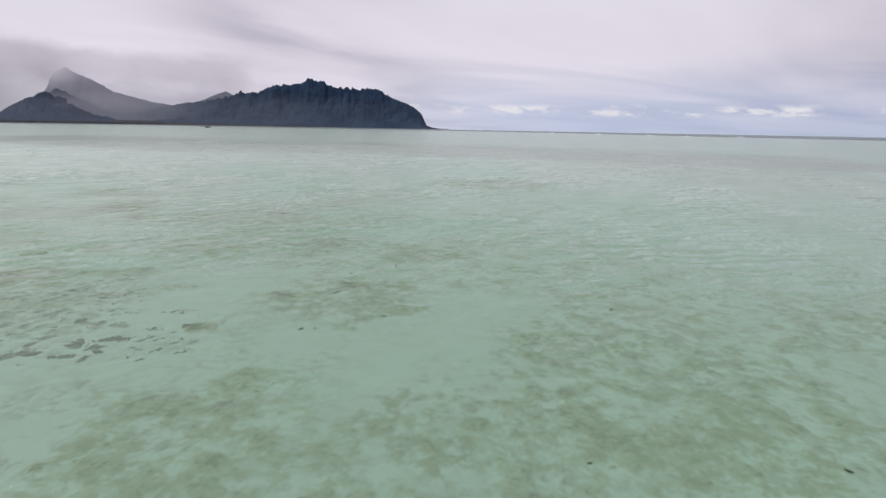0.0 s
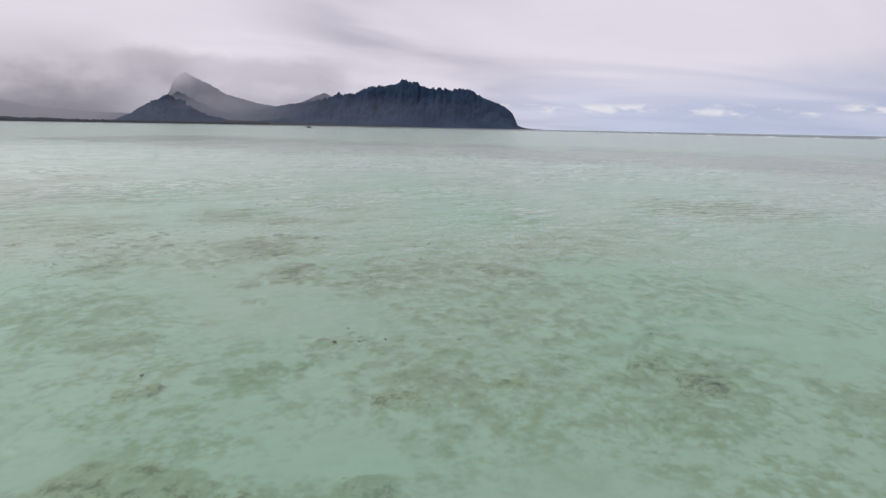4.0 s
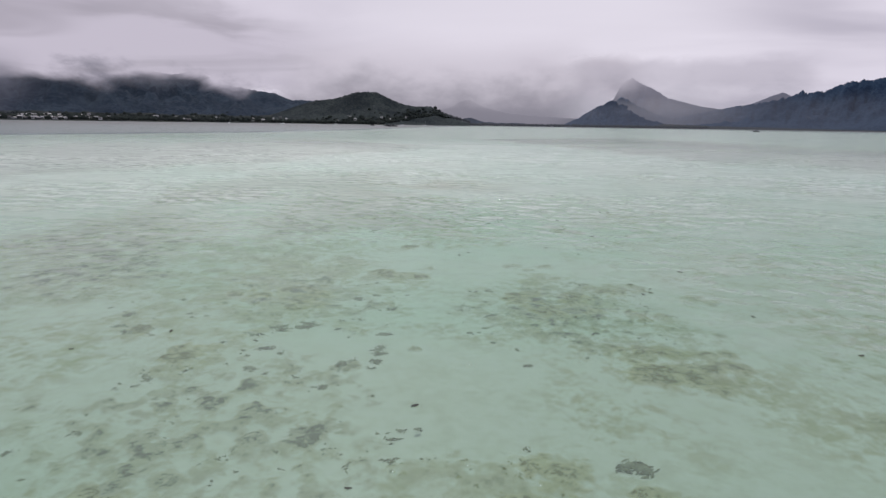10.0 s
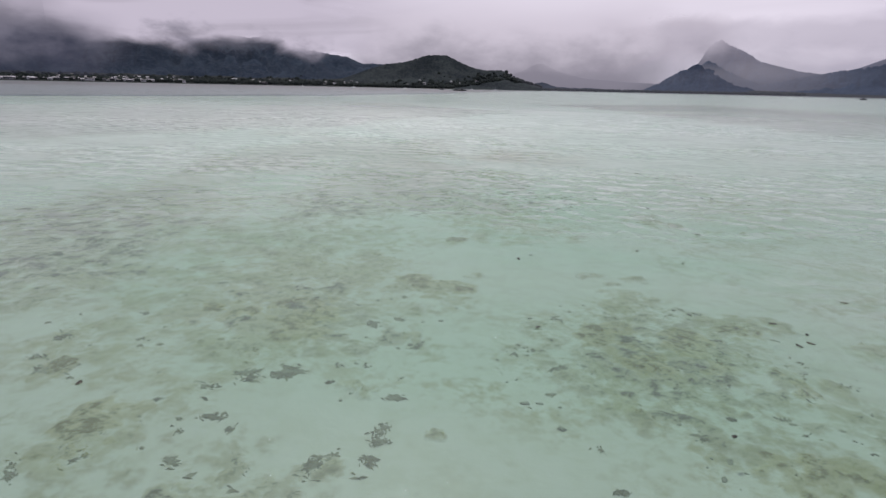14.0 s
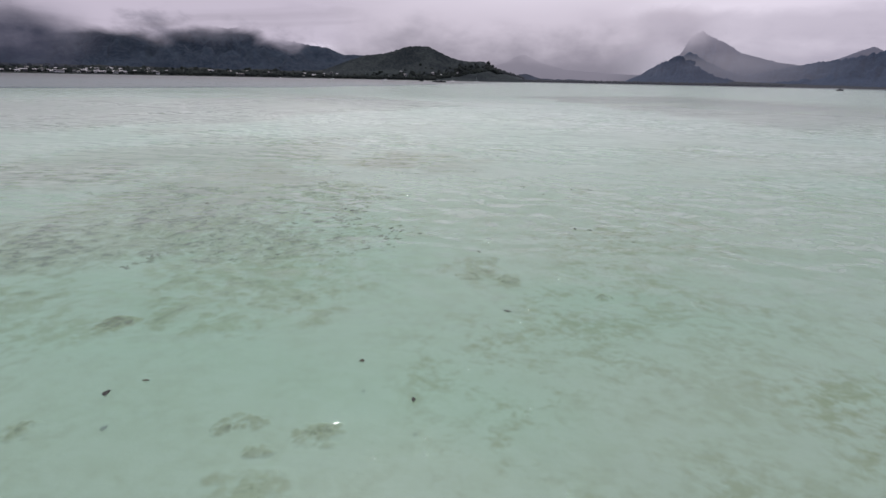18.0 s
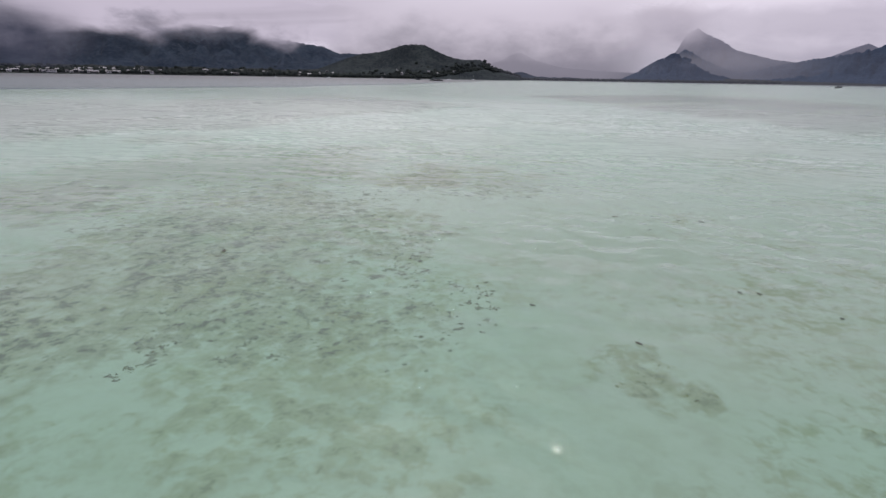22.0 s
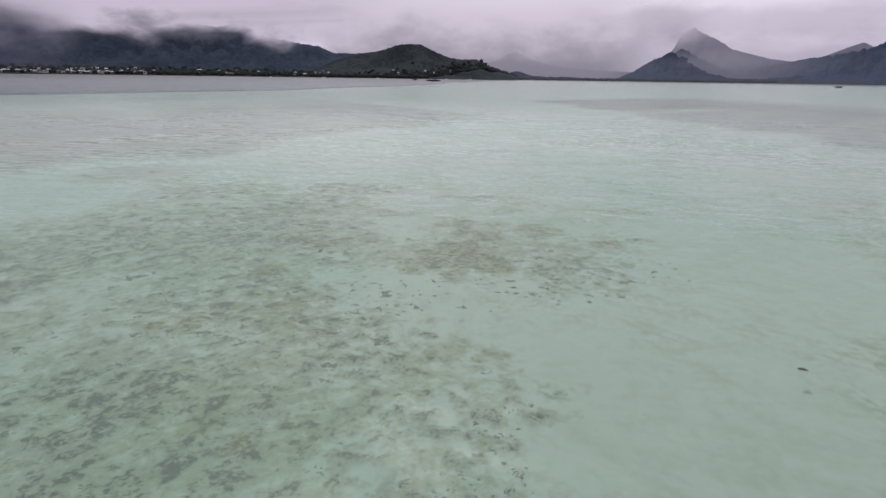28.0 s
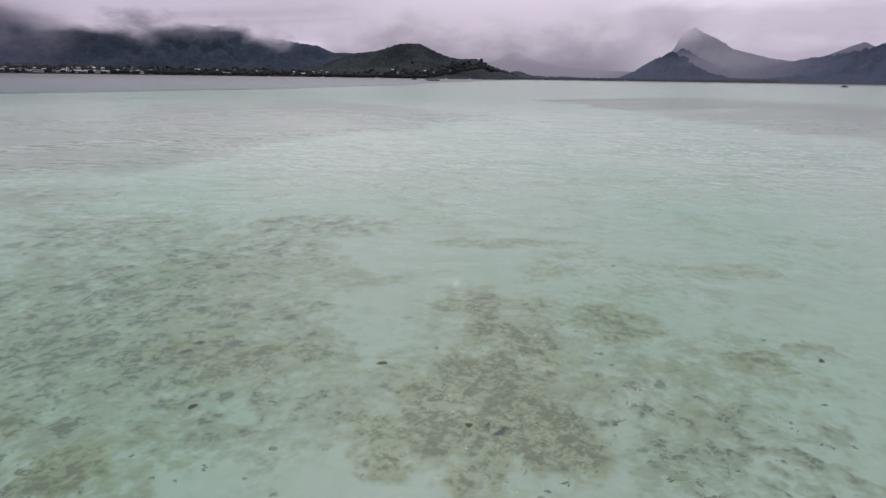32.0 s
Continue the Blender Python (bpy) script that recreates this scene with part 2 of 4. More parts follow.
def make_water(name, backscatter, shine, lull):
    m, n, out, at = material(name)
    spot = where(n)

    def slopes(scale, stretch, turn, amount, detail=2.0):
        tex = n.add("ShaderNodeTexNoise")
        n.wire(n.along(spot, stretch, turn), tex.inputs["Vector"])
        tex.inputs["Scale"].default_value, tex.inputs["Detail"].default_value, tex.inputs["Roughness"].default_value = scale, detail, 0.55
        return n.vmath("MULTIPLY", n.vmath("SUBTRACT", tex.outputs["Color"], (0.5, 0.5, 0.5)), (amount * 0.7, amount, 0.0))

    def wavelets(length, crest, steep, curl):
        """Slopes of short-crested waves; crest is the way their crests run, in degrees from +x."""
        a = radians(crest + 90)
        ahead = Vector((math.cos(a), math.sin(a), 0.0))
        bend = n.math("MULTIPLY", n.math("SUBTRACT", n.noise(n.along(spot, 1.5, crest), 0.55 / length, 3, 0.55), 0.5), curl)
        phase = n.math("ADD", n.math("MULTIPLY", n.vmath("DOT_PRODUCT", spot, tuple(ahead)), 2 * math.pi / length), bend)
        high = n.step(n.noise(spot, 0.3 / length, 3, 0.55), 0.38, 0.64)
        return n.vmath("SCALE", tuple(ahead * steep), scale=n.math("MULTIPLY", n.math("SUBTRACT", 0.2, n.math("MULTIPLY", n.math("POWER", n.math("MULTIPLY_ADD", n.math("COSINE", phase), 0.5, 0.5), 3.0), 1.7)), high))

    away = n.vmath("LENGTH", n.vmath("SUBTRACT", spot, (CX, CY, 0.0)))
    sheltered = n.step(away, 70.0, 210.0)        # calmer towards the shore
    gusts = n.step(n.noise(n.along(spot, 2.0, 40), 0.035, 3, 0.5, 0.4), 0.38, 0.64)
    chop = n.vmath("ADD", n.vmath("ADD", wavelets(1.9, 16, 0.26, 18.0), wavelets(1.3, -24, 0.25, 18.0)), n.vmath("ADD", wavelets(0.8, 40, 0.22, 18.0), slopes(1.6, 1.6, 30, 0.32)))
    chop = n.vmath("SCALE", chop, scale=n.math("ADD", 0.16, n.math("MULTIPLY", gusts, 0.92)))
    tilt = n.vmath("ADD", chop, slopes(0.2, 1.8, 18, 0.12))
    tilt = n.vmath("SCALE", tilt, scale=n.math("SUBTRACT", 1.0, n.math("MULTIPLY", sheltered, 0.8)))
    tilt = n.vmath("SCALE", tilt, scale=n.math("DIVIDE", 1.0, n.math("MULTIPLY_ADD", n.vmath("LENGTH", tilt), 2.0, 1.0)))        # no wave stands steeper than this
    gusts = n.math("ADD", n.math("MULTIPLY", gusts, n.math("SUBTRACT", 1.0, sheltered)), n.math("MULTIPLY", sheltered, 0.5))
    gentle = n.vmath("NORMALIZE", n.vmath("ADD", n.vmath("SCALE", tilt, scale=0.6), (0.0, 0.0, 1.0)))
    calm = n.vmath("NORMALIZE", n.vmath("ADD", n.vmath("SCALE", tilt, scale=0.95), (0.0, 0.0, 1.0)))
    glint = n.vmath("ADD", tilt, slopes(5.0, 1.4, 8, 1.2, 1.0))
    glint = n.vmath("NORMALIZE", n.vmath("ADD", glint, (0.0, 0.0, 1.0)))

    def mirror(rough, along):
        b = n.add("ShaderNodeBsdfGlossy")
        b.inputs["Color"].default_value = (1, 1, 1, 1)
        n.wire(rough, b.inputs["Roughness"])
        n.wire(along, b.inputs["Normal"])
        return b.outputs[0]

    sheen = n.blend(0.2, mirror(n.math("MULTIPLY_ADD", sheltered, -lull, 0.40), gentle), mirror(0.015, glint))     # ruffled water, with a few smooth facets
    clear_bsdf = n.add("ShaderNodeBsdfTransparent")
    hollow = n.step(n.noise(spot, 0.045, 3, 0.5, 0.5), 0.42, 0.64)          # deeper, greener hollows
    basin = n.step(n.vmath("LENGTH", n.vmath("SUBTRACT", spot, (42.0, -86.0, 0.0))), 62.0, 12.0)
    n.wire(n.mix(n.math("MAXIMUM", hollow, n.math("MULTIPLY", basin, 0.7)), (0.80, 0.955, 0.93), (0.725, 0.95, 0.895)), clear_bsdf.inputs[0])
    gloss = n.add("ShaderNodeFresnel")
    gloss.inputs["IOR"].default_value = 1.333
    n.wire(calm, gloss.inputs["Normal"])
    haze = n.add("ShaderNodeBsdfDiffuse")       # diffuse veil standing in for light scattered by fine sediment in the water
    haze.inputs["Color"].default_value = (0.40, 0.53, 0.47, 1)
    murk = n.blend(backscatter, clear_bsdf.outputs[0], haze.outputs[0])
    n.wire(n.blend(n.math("MULTIPLY", gloss.outputs[0], n.math("SUBTRACT", n.math("ADD", shine, n.math("MULTIPLY", gusts, 0.12)), n.math("MULTIPLY", sheltered, 0.2 * shine))), murk, sheen), out)
    return m


def forest(name, dark, light, rock, scale=0.02):
    m, n, out, at = material(name)
    spot = where(n)
    crown = n.noise(spot, scale * 4, 6, 0.65)
    stand = n.noise(spot, scale * 0.35, 4, 0.55)
    green = n.mix(n.step(n.math("ADD", n.math("MULTIPLY", crown, 0.55), n.math("MULTIPLY", stand, 0.45)), 0.38, 0.62), dark, light)
    streak = n.noise(n.mapping(spot, (1, 1, 0.18)), scale * 0.9, 5, 0.6)
    green = n.mix(n.math("MULTIPLY", n.step(streak, 0.58, 0.72), 0.35), green, rock)
    b = n.add("ShaderNodeBsdfPrincipled")
    n.wire(green, b.inputs["Base Color"])
    b.inputs["Roughness"].default_value = 1.0
    b.inputs["Specular IOR Level"].default_value = 0.1
    n.wire(n.bump(crown, 3.5), b.inputs["Normal"])
    n.wire(b.outputs[0], out)
    return m


def mist(name, low_colour, high_colour, foot, soft, most, ragged=0.5, top=(0.75, 1.0), ends_at=(0.12, 0.12), tones=(0.15, 0.75), grain=1.0, bands=0.0):
    """Glowing sheet that imitates cloud or haze from the side: thin at its foot, ragged, fading into the sky at its top
    and ends.
    """
    m, n, out, at = material(name)
    uv = n.add("ShaderNodeTexCoord").outputs["UV"]
    u_v = n.add("ShaderNodeSeparateXYZ")
    n.wire(uv, u_v.inputs[0])
    u, v = u_v.outputs[0], u_v.outputs[1]
    spot = n.mapping(where(n), (0.0026 * grain, 0.0026 * grain, 0.0048 * grain))
    wisps = n.noise(spot, 1.3, 4, 0.48, 0.3)
    drift = n.math("ADD", u, n.math("MULTIPLY", n.math("SUBTRACT", wisps, 0.5), 0.15))
    lift = n.math("ADD", v, n.math("MULTIPLY", n.math("SUBTRACT", wisps, 0.5), ragged))
    a = n.step(lift, foot, foot + soft)
    a = n.math("MULTIPLY", a, n.math("SUBTRACT", 1.0, n.step(lift, top[0], top[1])))
    ends = n.math("MULTIPLY", n.step(drift, 0.0, ends_at[0]), n.step(drift, 1.0, 1.0 - ends_at[1]))
    a = n.math("MULTIPLY", n.math("MULTIPLY", a, ends), most, clamp=True)
    # emission: the cloud's bright and dark tones are painted in, not lit
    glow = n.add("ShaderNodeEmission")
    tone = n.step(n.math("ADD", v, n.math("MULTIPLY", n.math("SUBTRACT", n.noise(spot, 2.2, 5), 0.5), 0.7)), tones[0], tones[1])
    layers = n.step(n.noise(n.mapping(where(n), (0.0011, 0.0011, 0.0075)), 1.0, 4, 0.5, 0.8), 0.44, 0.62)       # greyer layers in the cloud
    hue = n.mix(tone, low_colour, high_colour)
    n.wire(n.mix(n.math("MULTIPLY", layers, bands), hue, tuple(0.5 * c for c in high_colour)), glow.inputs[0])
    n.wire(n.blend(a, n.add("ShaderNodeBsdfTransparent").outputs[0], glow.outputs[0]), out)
    return m


M_SAND = make_sand()
M_WATER, M_BAY = make_water("reef_water", 0.15, 0.64, 0.22), make_water("bay_water", 0.03, 0.39, 0.08)
M_ALGAE = make_algae("turf_algae", (0.245, 0.19, 0.055), (0.39, 0.325, 0.13), (0.14, 0.112, 0.036), 1.0)
M_FIELD = make_algae("rubble_turf", (0.225, 0.188, 0.095), (0.37, 0.325, 0.19), (0.095, 0.083, 0.046), 1.0)
M_FILM = make_algae("thin_algae", (0.285, 0.24, 0.115), (0.41, 0.36, 0.205), (0.17, 0.14, 0.07), 0.85, 0.5)
M_WEED = make_tuft("weed_clump", (0.10, 0.09, 0.048), (0.24, 0.215, 0.125), (0.36, 0.33, 0.23))
# bay floor's dark colour stands in for light lost in the deep water
M_DEEP = solid("depth_darkened_floor", (0.02, 0.02, 0.03), (0.035, 0.036, 0.05), 0.05, 0.95)
M_RUBBLE = solid("coral_rubble", (0.17, 0.16, 0.10), (0.36, 0.33, 0.23), 5.0, 0.95, 0.01)
M_TUFT, M_TURF = make_tuft("weed_frond", (0.125, 0.11, 0.055), (0.30, 0.27, 0.16), (0.40, 0.37, 0.27)), make_tuft("turf_frond", (0.13, 0.115, 0.04), (0.40, 0.35, 0.16), (0.40, 0.36, 0.20))
M_LEAF = solid("wet_leaf", (0.018, 0.015, 0.010), (0.05, 0.04, 0.02), 30.0, 0.5, 0.002, random=0.5)
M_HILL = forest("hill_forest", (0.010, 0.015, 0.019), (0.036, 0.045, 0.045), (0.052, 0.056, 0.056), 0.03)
# ridge and range greens are tinted blue to imitate distant haze
M_RIDGE_HAZED = forest("ridge_forest_hazed", (0.010, 0.023, 0.050), (0.026, 0.047, 0.084), (0.040, 0.055, 0.08))
M_RANGE_HAZED = forest("range_forest_hazed", (0.010, 0.018, 0.033), (0.029, 0.043, 0.064), (0.044, 0.056, 0.072))
M_COAST = forest("coast_scrub", (0.010, 0.014, 0.016), (0.034, 0.038, 0.034), (0.055, 0.052, 0.045), 0.05)
M_TREES = forest("tree_crowns", (0.018, 0.024, 0.024), (0.036, 0.044, 0.038), (0.04, 0.04, 0.03), 0.08)
M_WALL = solid("painted_wall", (0.03, 0.03, 0.034), (0.48, 0.47, 0.49), 0.6, 0.7, random=2.2)
M_ROOF = solid("roof_sheet", (0.04, 0.034, 0.038), (0.36, 0.34, 0.36), 0.5, 0.6, random=2.2)
M_GLASS = solid("dark_window", (0.02, 0.025, 0.03), (0.05, 0.06, 0.07), 1.0, 0.15)
M_HULL = solid("boat_hull", (0.012, 0.013, 0.016), (0.035, 0.035, 0.04), 0.8, 0.8)
M_WHITE = solid("white_gelcoat", (0.60, 0.60, 0.60), (0.80, 0.80, 0.79), 0.8, 0.35)
M_CANVAS = solid("boat_canvas", (0.012, 0.014, 0.02), (0.04, 0.042, 0.05), 1.5, 0.9)
M_POLE = solid("metal_pole", (0.3, 0.3, 0.3), (0.5, 0.5, 0.5), 5.0, 0.4, metal=0.8)
M_FOAM = solid("sea_foam", (0.65, 0.68, 0.68), (0.85, 0.86, 0.86), 1.5, 0.9, 0.1)


# ---- building ----
def mesh_object(name, verts, faces, mat, smooth=True, uv=None):
    me = bpy.data.meshes.new(name)
    me.from_pydata([tuple(v) for v in verts], [], [tuple(f) for f in faces])
    me.materials.append(mat)
    if uv is not None:
        layer = me.uv_layers.new(name="UVMap")
        ids = np.empty(len(me.loops), dtype=np.int32)
        me.loops.foreach_get("vertex_index", ids)
        layer.data.foreach_set("uv", np.asarray(uv, dtype=np.float32)[ids].ravel())
    if smooth:
        me.polygons.foreach_set("use_smooth", [True] * len(me.polygons))
    me.update()
    return new(name, me)


def part(name, bm, mat, parent, label=""):
    me = bpy.data.meshes.new(name)
    bm.to_mesh(me)
    bm.free()
    me.materials.append(mat)
    ob = new(name, me)
    ob.parent = parent
    if label:
        ob["label"] = label
    return ob


def box(bm, x0, x1, y0, y1, z0, z1, bevel=0.0):
    made = bmesh.ops.create_cube(bm, size=1)["verts"]
    bmesh.ops.scale(bm, vec=(x1 - x0, y1 - y0, z1 - z0), verts=made)
    bmesh.ops.translate(bm, vec=((x0 + x1) / 2, (y0 + y1) / 2, (z0 + z1) / 2), verts=made)
    if bevel:
        edges = list({e for v in made for e in v.link_edges})
        bmesh.ops.bevel(bm, geom=edges, offset=bevel, segments=1, affect="EDGES")
    return bm


def grid_faces(rows, cols):
    return [(r * cols + c, r * cols + c + 1, (r + 1) * cols + c + 1, (r + 1) * cols + c) for r in range(rows - 1) for c in range(cols - 1)]


def place(az, r, z=0.0):
    x, y = compass(az, r)
    return CX + x, CY + y, z


def curve(points, x):
    xs, ys = zip(*sorted(points))
    return float(np.interp(x, xs, ys))


# ---- sea and sea bed ----
def reef_edge(az):
    """Distance at which the reef flat drops into deep water."""
    a = (az + 180) % 360 - 180
    return curve(((-180, 700), (-110, 800), (-60, 950), (-35, 1300), (0, 1800), (18, 1700), (23, 900), (29, 480), (40, 315), (55, 253), (68, 236), (95, 230), (140, 400), (180, 700)), a)


def ring_sheet(name, mat, radii, z_of, step=3.0):
    turns = int(360 / step)
    verts, faces = [place(0, 0, z_of(0, 0))], []
    for f in radii:
        for k in range(turns):
            az = k * step
            r = f(az)
            verts.append(place(az, r, z_of(az, r)))
    for k in range(turns):
        faces.append((0, 1 + k, 1 + (k + 1) % turns))
    for j in range(len(radii) - 1):
        a, b = 1 + j * turns, 1 + (j + 1) * turns
        faces += [(a + k, b + k, b + (k + 1) % turns, a + (k + 1) % turns) for k in range(turns)]
    return mesh_object(name, verts, faces, mat)


reef_flat = ring_sheet("seabed", M_SAND, [lambda az, q=q: reef_edge(az) * q for q in (0.05, 0.15, 0.35, 0.7, 1.0)], lambda az, r: BED, 2.0)
tagged(reef_flat, "pale sandy reef flat under clear shallow water", "seabed", kind="structure")
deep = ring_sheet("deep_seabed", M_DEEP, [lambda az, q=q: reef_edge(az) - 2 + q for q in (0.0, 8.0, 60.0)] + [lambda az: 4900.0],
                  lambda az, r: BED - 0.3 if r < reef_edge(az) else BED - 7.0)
tagged(deep, "deep floor of the bay beyond the reef edge, darkened for depth", "seabed", kind="structure")
water = ring_sheet("water", M_WATER, [lambda az, q=q: reef_edge(az) * q for q in (0.06, 0.2, 0.5, 1.0)], lambda az, r: 0.0, 2.0)
tagged(water, "clear rippled turquoise sea water over the reef", "sea", kind="structure")
turns = 180
bay_verts = [place(k * 2.0, r, 0.0) for q in (0, 1, 2, 3) for k in range(turns) for r in [reef_edge(k * 2.0) if q == 0 else reef_edge(k * 2.0) * (1 - q / 3) + 4900 * q / 3]]
bay = mesh_object("bay_water", bay_verts, [(j * turns + k, (j + 1) * turns + k, (j + 1) * turns + (k + 1) % turns, j * turns + (k + 1) % turns) for j in range(3) for k in range(turns)], M_BAY)
tagged(bay, "grey lilac deep water of the bay", "sea", kind="structure")


# ---- distant land ----
def fbm(x, y, z=0.0, octaves=5):
    return noise.fractal((x, y, z), 1.0, 2.0, octaves)


def land_z(az, r):
    """Height of the low coast."""
    s = shore(az)
    return -2.5 + min(1.0, max(0.0, (r - s + 20) / 30)) * 4.5 + max(0.0, r - s) * curve(((-31, 0.042), (4, 0.03), (9, 0.006), (28, 0.006), (34, 0.042)), az)


def shore(az):
    return curve(((-31, 2900), (-29, 2760), (-20, 2650), (-5, 2450), (6, 2150), (20, 1830), (28, 1560), (40, 1480), (55, 1440), (90, 1400)), az) + 14 * fbm(az * 0.9, 3.0)


class Hill:
    """A ridge whose skyline is given by a few (azimuth, elevation) pairs, seen from the middle of the flight."""

    def __init__(self, seed, skyline, crest, front, back, rough=0.10, gully=0.22, teeth=0.02, foot=0.0, south=0.0):
        self.seed, self.skyline, self.crest, self.front, self.back = seed, skyline, crest, front, back
        self.rough, self.gully, self.teeth, self.foot, self.south = rough, gully, teeth, foot, south
        self.low, self.high = min(p[0] for p in skyline), max(p[0] for p in skyline)

    def ridge(self, az):
        top = math.tan(radians(max(0.0, curve(self.skyline, az)))) * self.crest
        return top * (1 + self.teeth * fbm(az * 3.1, self.seed) + 0.5 * self.teeth * fbm(az * 13.0, self.seed + 5))

    def z(self, az, r):
        d = (r - self.crest) / (self.front if r < self.crest else self.back)
        if abs(d) >= 1:
            return self.foot - 2
        rise = (1 - abs(d)) ** 1.25 if r < self.crest else (1 - d * d)
        spur = abs(fbm(az * 0.45 + 0.5 * d, self.seed + 9 + d * 0.6, 0, 4))
        side = min(1.0, abs(d) * 4) * (1 - abs(d))
        h = self.ridge(az) * (rise - self.gully * (0.9 - 1.6 * spur) * side + self.rough * side * fbm(az * 1.6, d * 14.0, self.seed))
        return self.foot + h * 1.0

    def build(self, name, mat, across=180, deep_rows=34):
        verts = []
        for i in range(deep_rows):
            d = -1 + 2 * i / (deep_rows - 1)
            d = math.copysign(abs(d) ** 1.25, d)
            r = self.crest + d * (self.front if d < 0 else self.back)
            for k in range(across):
                az = self.low + (self.high - self.low) * k / (across - 1)
                x, y, z = place(az, r, self.z(az, r))
                verts.append((x, y - self.south, z))
        return mesh_object(name, verts, [f[::-1] for f in grid_faces(deep_rows, across)], mat)


ridge_hill = Hill(3, ((-1.0, 0.9), (-4.6, 1.75), (-6.4, 2.1), (-7.7, 2.28), (-9.4, 2.62), (-10.6, 3.05), (-10.93, 3.35), (-11.34, 3.08), (-11.87, 3.24), (-12.5, 3.2), (-13.4, 3.74), (-14.5, 4.0), (-15.5, 4.1), (-16.9, 4.3), (-17.35, 4.74),
                  (-17.8, 4.76), (-18.2, 4.5), (-18.7, 4.55), (-19.4, 4.08), (-20.6, 3.94), (-21.7, 3.94), (-22.4, 3.8), (-23.3, 3.98), (-24.4, 3.84), (-25.7, 3.05), (-26.9, 2.66), (-27.8, 2.27), (-28.7, 1.6), (-29.3, 0.36), (-30.0, 0.1), (-31.0, 0.0)),
                  3150, 470, 500, rough=0.16, gully=0.28, teeth=0.06, south=32)
tagged(ridge_hill.build("mountain", M_RIDGE_HAZED, 300, 44), "steep jagged dark green headland ridge dropping to the sea", "mountain", kind="structure")
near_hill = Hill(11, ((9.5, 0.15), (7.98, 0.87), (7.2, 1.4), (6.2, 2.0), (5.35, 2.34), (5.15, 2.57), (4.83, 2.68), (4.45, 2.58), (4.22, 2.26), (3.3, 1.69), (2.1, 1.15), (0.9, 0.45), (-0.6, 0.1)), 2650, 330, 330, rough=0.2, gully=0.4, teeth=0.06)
tagged(near_hill.build("mountain", M_RIDGE_HAZED, 160, 34), "small pointed forested hill on the far shore", "mountain", kind="structure")
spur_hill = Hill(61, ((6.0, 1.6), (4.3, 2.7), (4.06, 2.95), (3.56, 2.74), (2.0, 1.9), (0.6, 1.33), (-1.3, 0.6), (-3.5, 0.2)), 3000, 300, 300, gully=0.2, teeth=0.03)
tagged(spur_hill.build("mountain", M_RIDGE_HAZED, 90, 24), "dark spur rising behind the small pointed hill", "mountain", kind="structure")
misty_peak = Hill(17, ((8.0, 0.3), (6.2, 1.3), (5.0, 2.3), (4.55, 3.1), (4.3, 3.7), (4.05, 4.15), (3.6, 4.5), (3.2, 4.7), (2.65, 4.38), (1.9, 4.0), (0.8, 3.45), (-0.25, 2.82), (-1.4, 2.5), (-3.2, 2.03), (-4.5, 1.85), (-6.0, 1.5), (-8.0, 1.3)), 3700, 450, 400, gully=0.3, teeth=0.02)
tagged(misty_peak.build("mountain", M_RIDGE_HAZED, 140, 30), "tall peak half lost in rain mist", "mountain", kind="structure")
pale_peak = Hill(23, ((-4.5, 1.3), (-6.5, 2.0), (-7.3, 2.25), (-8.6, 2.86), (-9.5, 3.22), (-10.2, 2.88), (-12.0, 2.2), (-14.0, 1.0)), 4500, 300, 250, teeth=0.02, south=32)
tagged(pale_peak.build("mountain", M_RIDGE_HAZED, 80, 20), "pale distant peak behind the headland ridge", "mountain", kind="structure")
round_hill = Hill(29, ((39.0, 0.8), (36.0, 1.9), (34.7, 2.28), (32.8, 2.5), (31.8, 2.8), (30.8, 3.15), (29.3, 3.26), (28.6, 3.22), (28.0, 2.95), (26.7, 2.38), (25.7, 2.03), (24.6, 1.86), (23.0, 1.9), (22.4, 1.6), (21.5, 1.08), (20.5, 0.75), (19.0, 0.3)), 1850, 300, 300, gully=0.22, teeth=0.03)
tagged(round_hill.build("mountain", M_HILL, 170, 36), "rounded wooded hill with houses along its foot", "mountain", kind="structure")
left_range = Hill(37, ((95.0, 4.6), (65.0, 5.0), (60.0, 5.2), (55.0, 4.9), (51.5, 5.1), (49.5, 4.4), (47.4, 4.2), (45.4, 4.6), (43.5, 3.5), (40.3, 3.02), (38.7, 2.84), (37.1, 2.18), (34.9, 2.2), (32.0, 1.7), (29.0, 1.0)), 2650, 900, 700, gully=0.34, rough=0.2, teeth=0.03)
tagged(left_range.build("mountain", M_RANGE_HAZED, 260, 44), "dark forested range with its tops in cloud", "mountain", kind="structure")
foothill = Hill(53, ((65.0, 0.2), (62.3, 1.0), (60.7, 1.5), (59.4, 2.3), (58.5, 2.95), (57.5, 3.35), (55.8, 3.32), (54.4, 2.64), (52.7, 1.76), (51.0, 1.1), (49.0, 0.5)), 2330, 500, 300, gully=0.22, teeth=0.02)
tagged(foothill.build("mountain", M_RANGE_HAZED, 120, 30), "dark green foothill standing before the range", "mountain", kind="structure")
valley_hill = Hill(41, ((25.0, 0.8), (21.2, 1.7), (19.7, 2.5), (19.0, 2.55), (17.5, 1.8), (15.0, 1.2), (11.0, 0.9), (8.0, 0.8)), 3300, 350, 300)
tagged(valley_hill.build("mountain", M_RANGE_HAZED, 80, 20), "faint valley hill behind rain mist", "mountain", kind="structure")


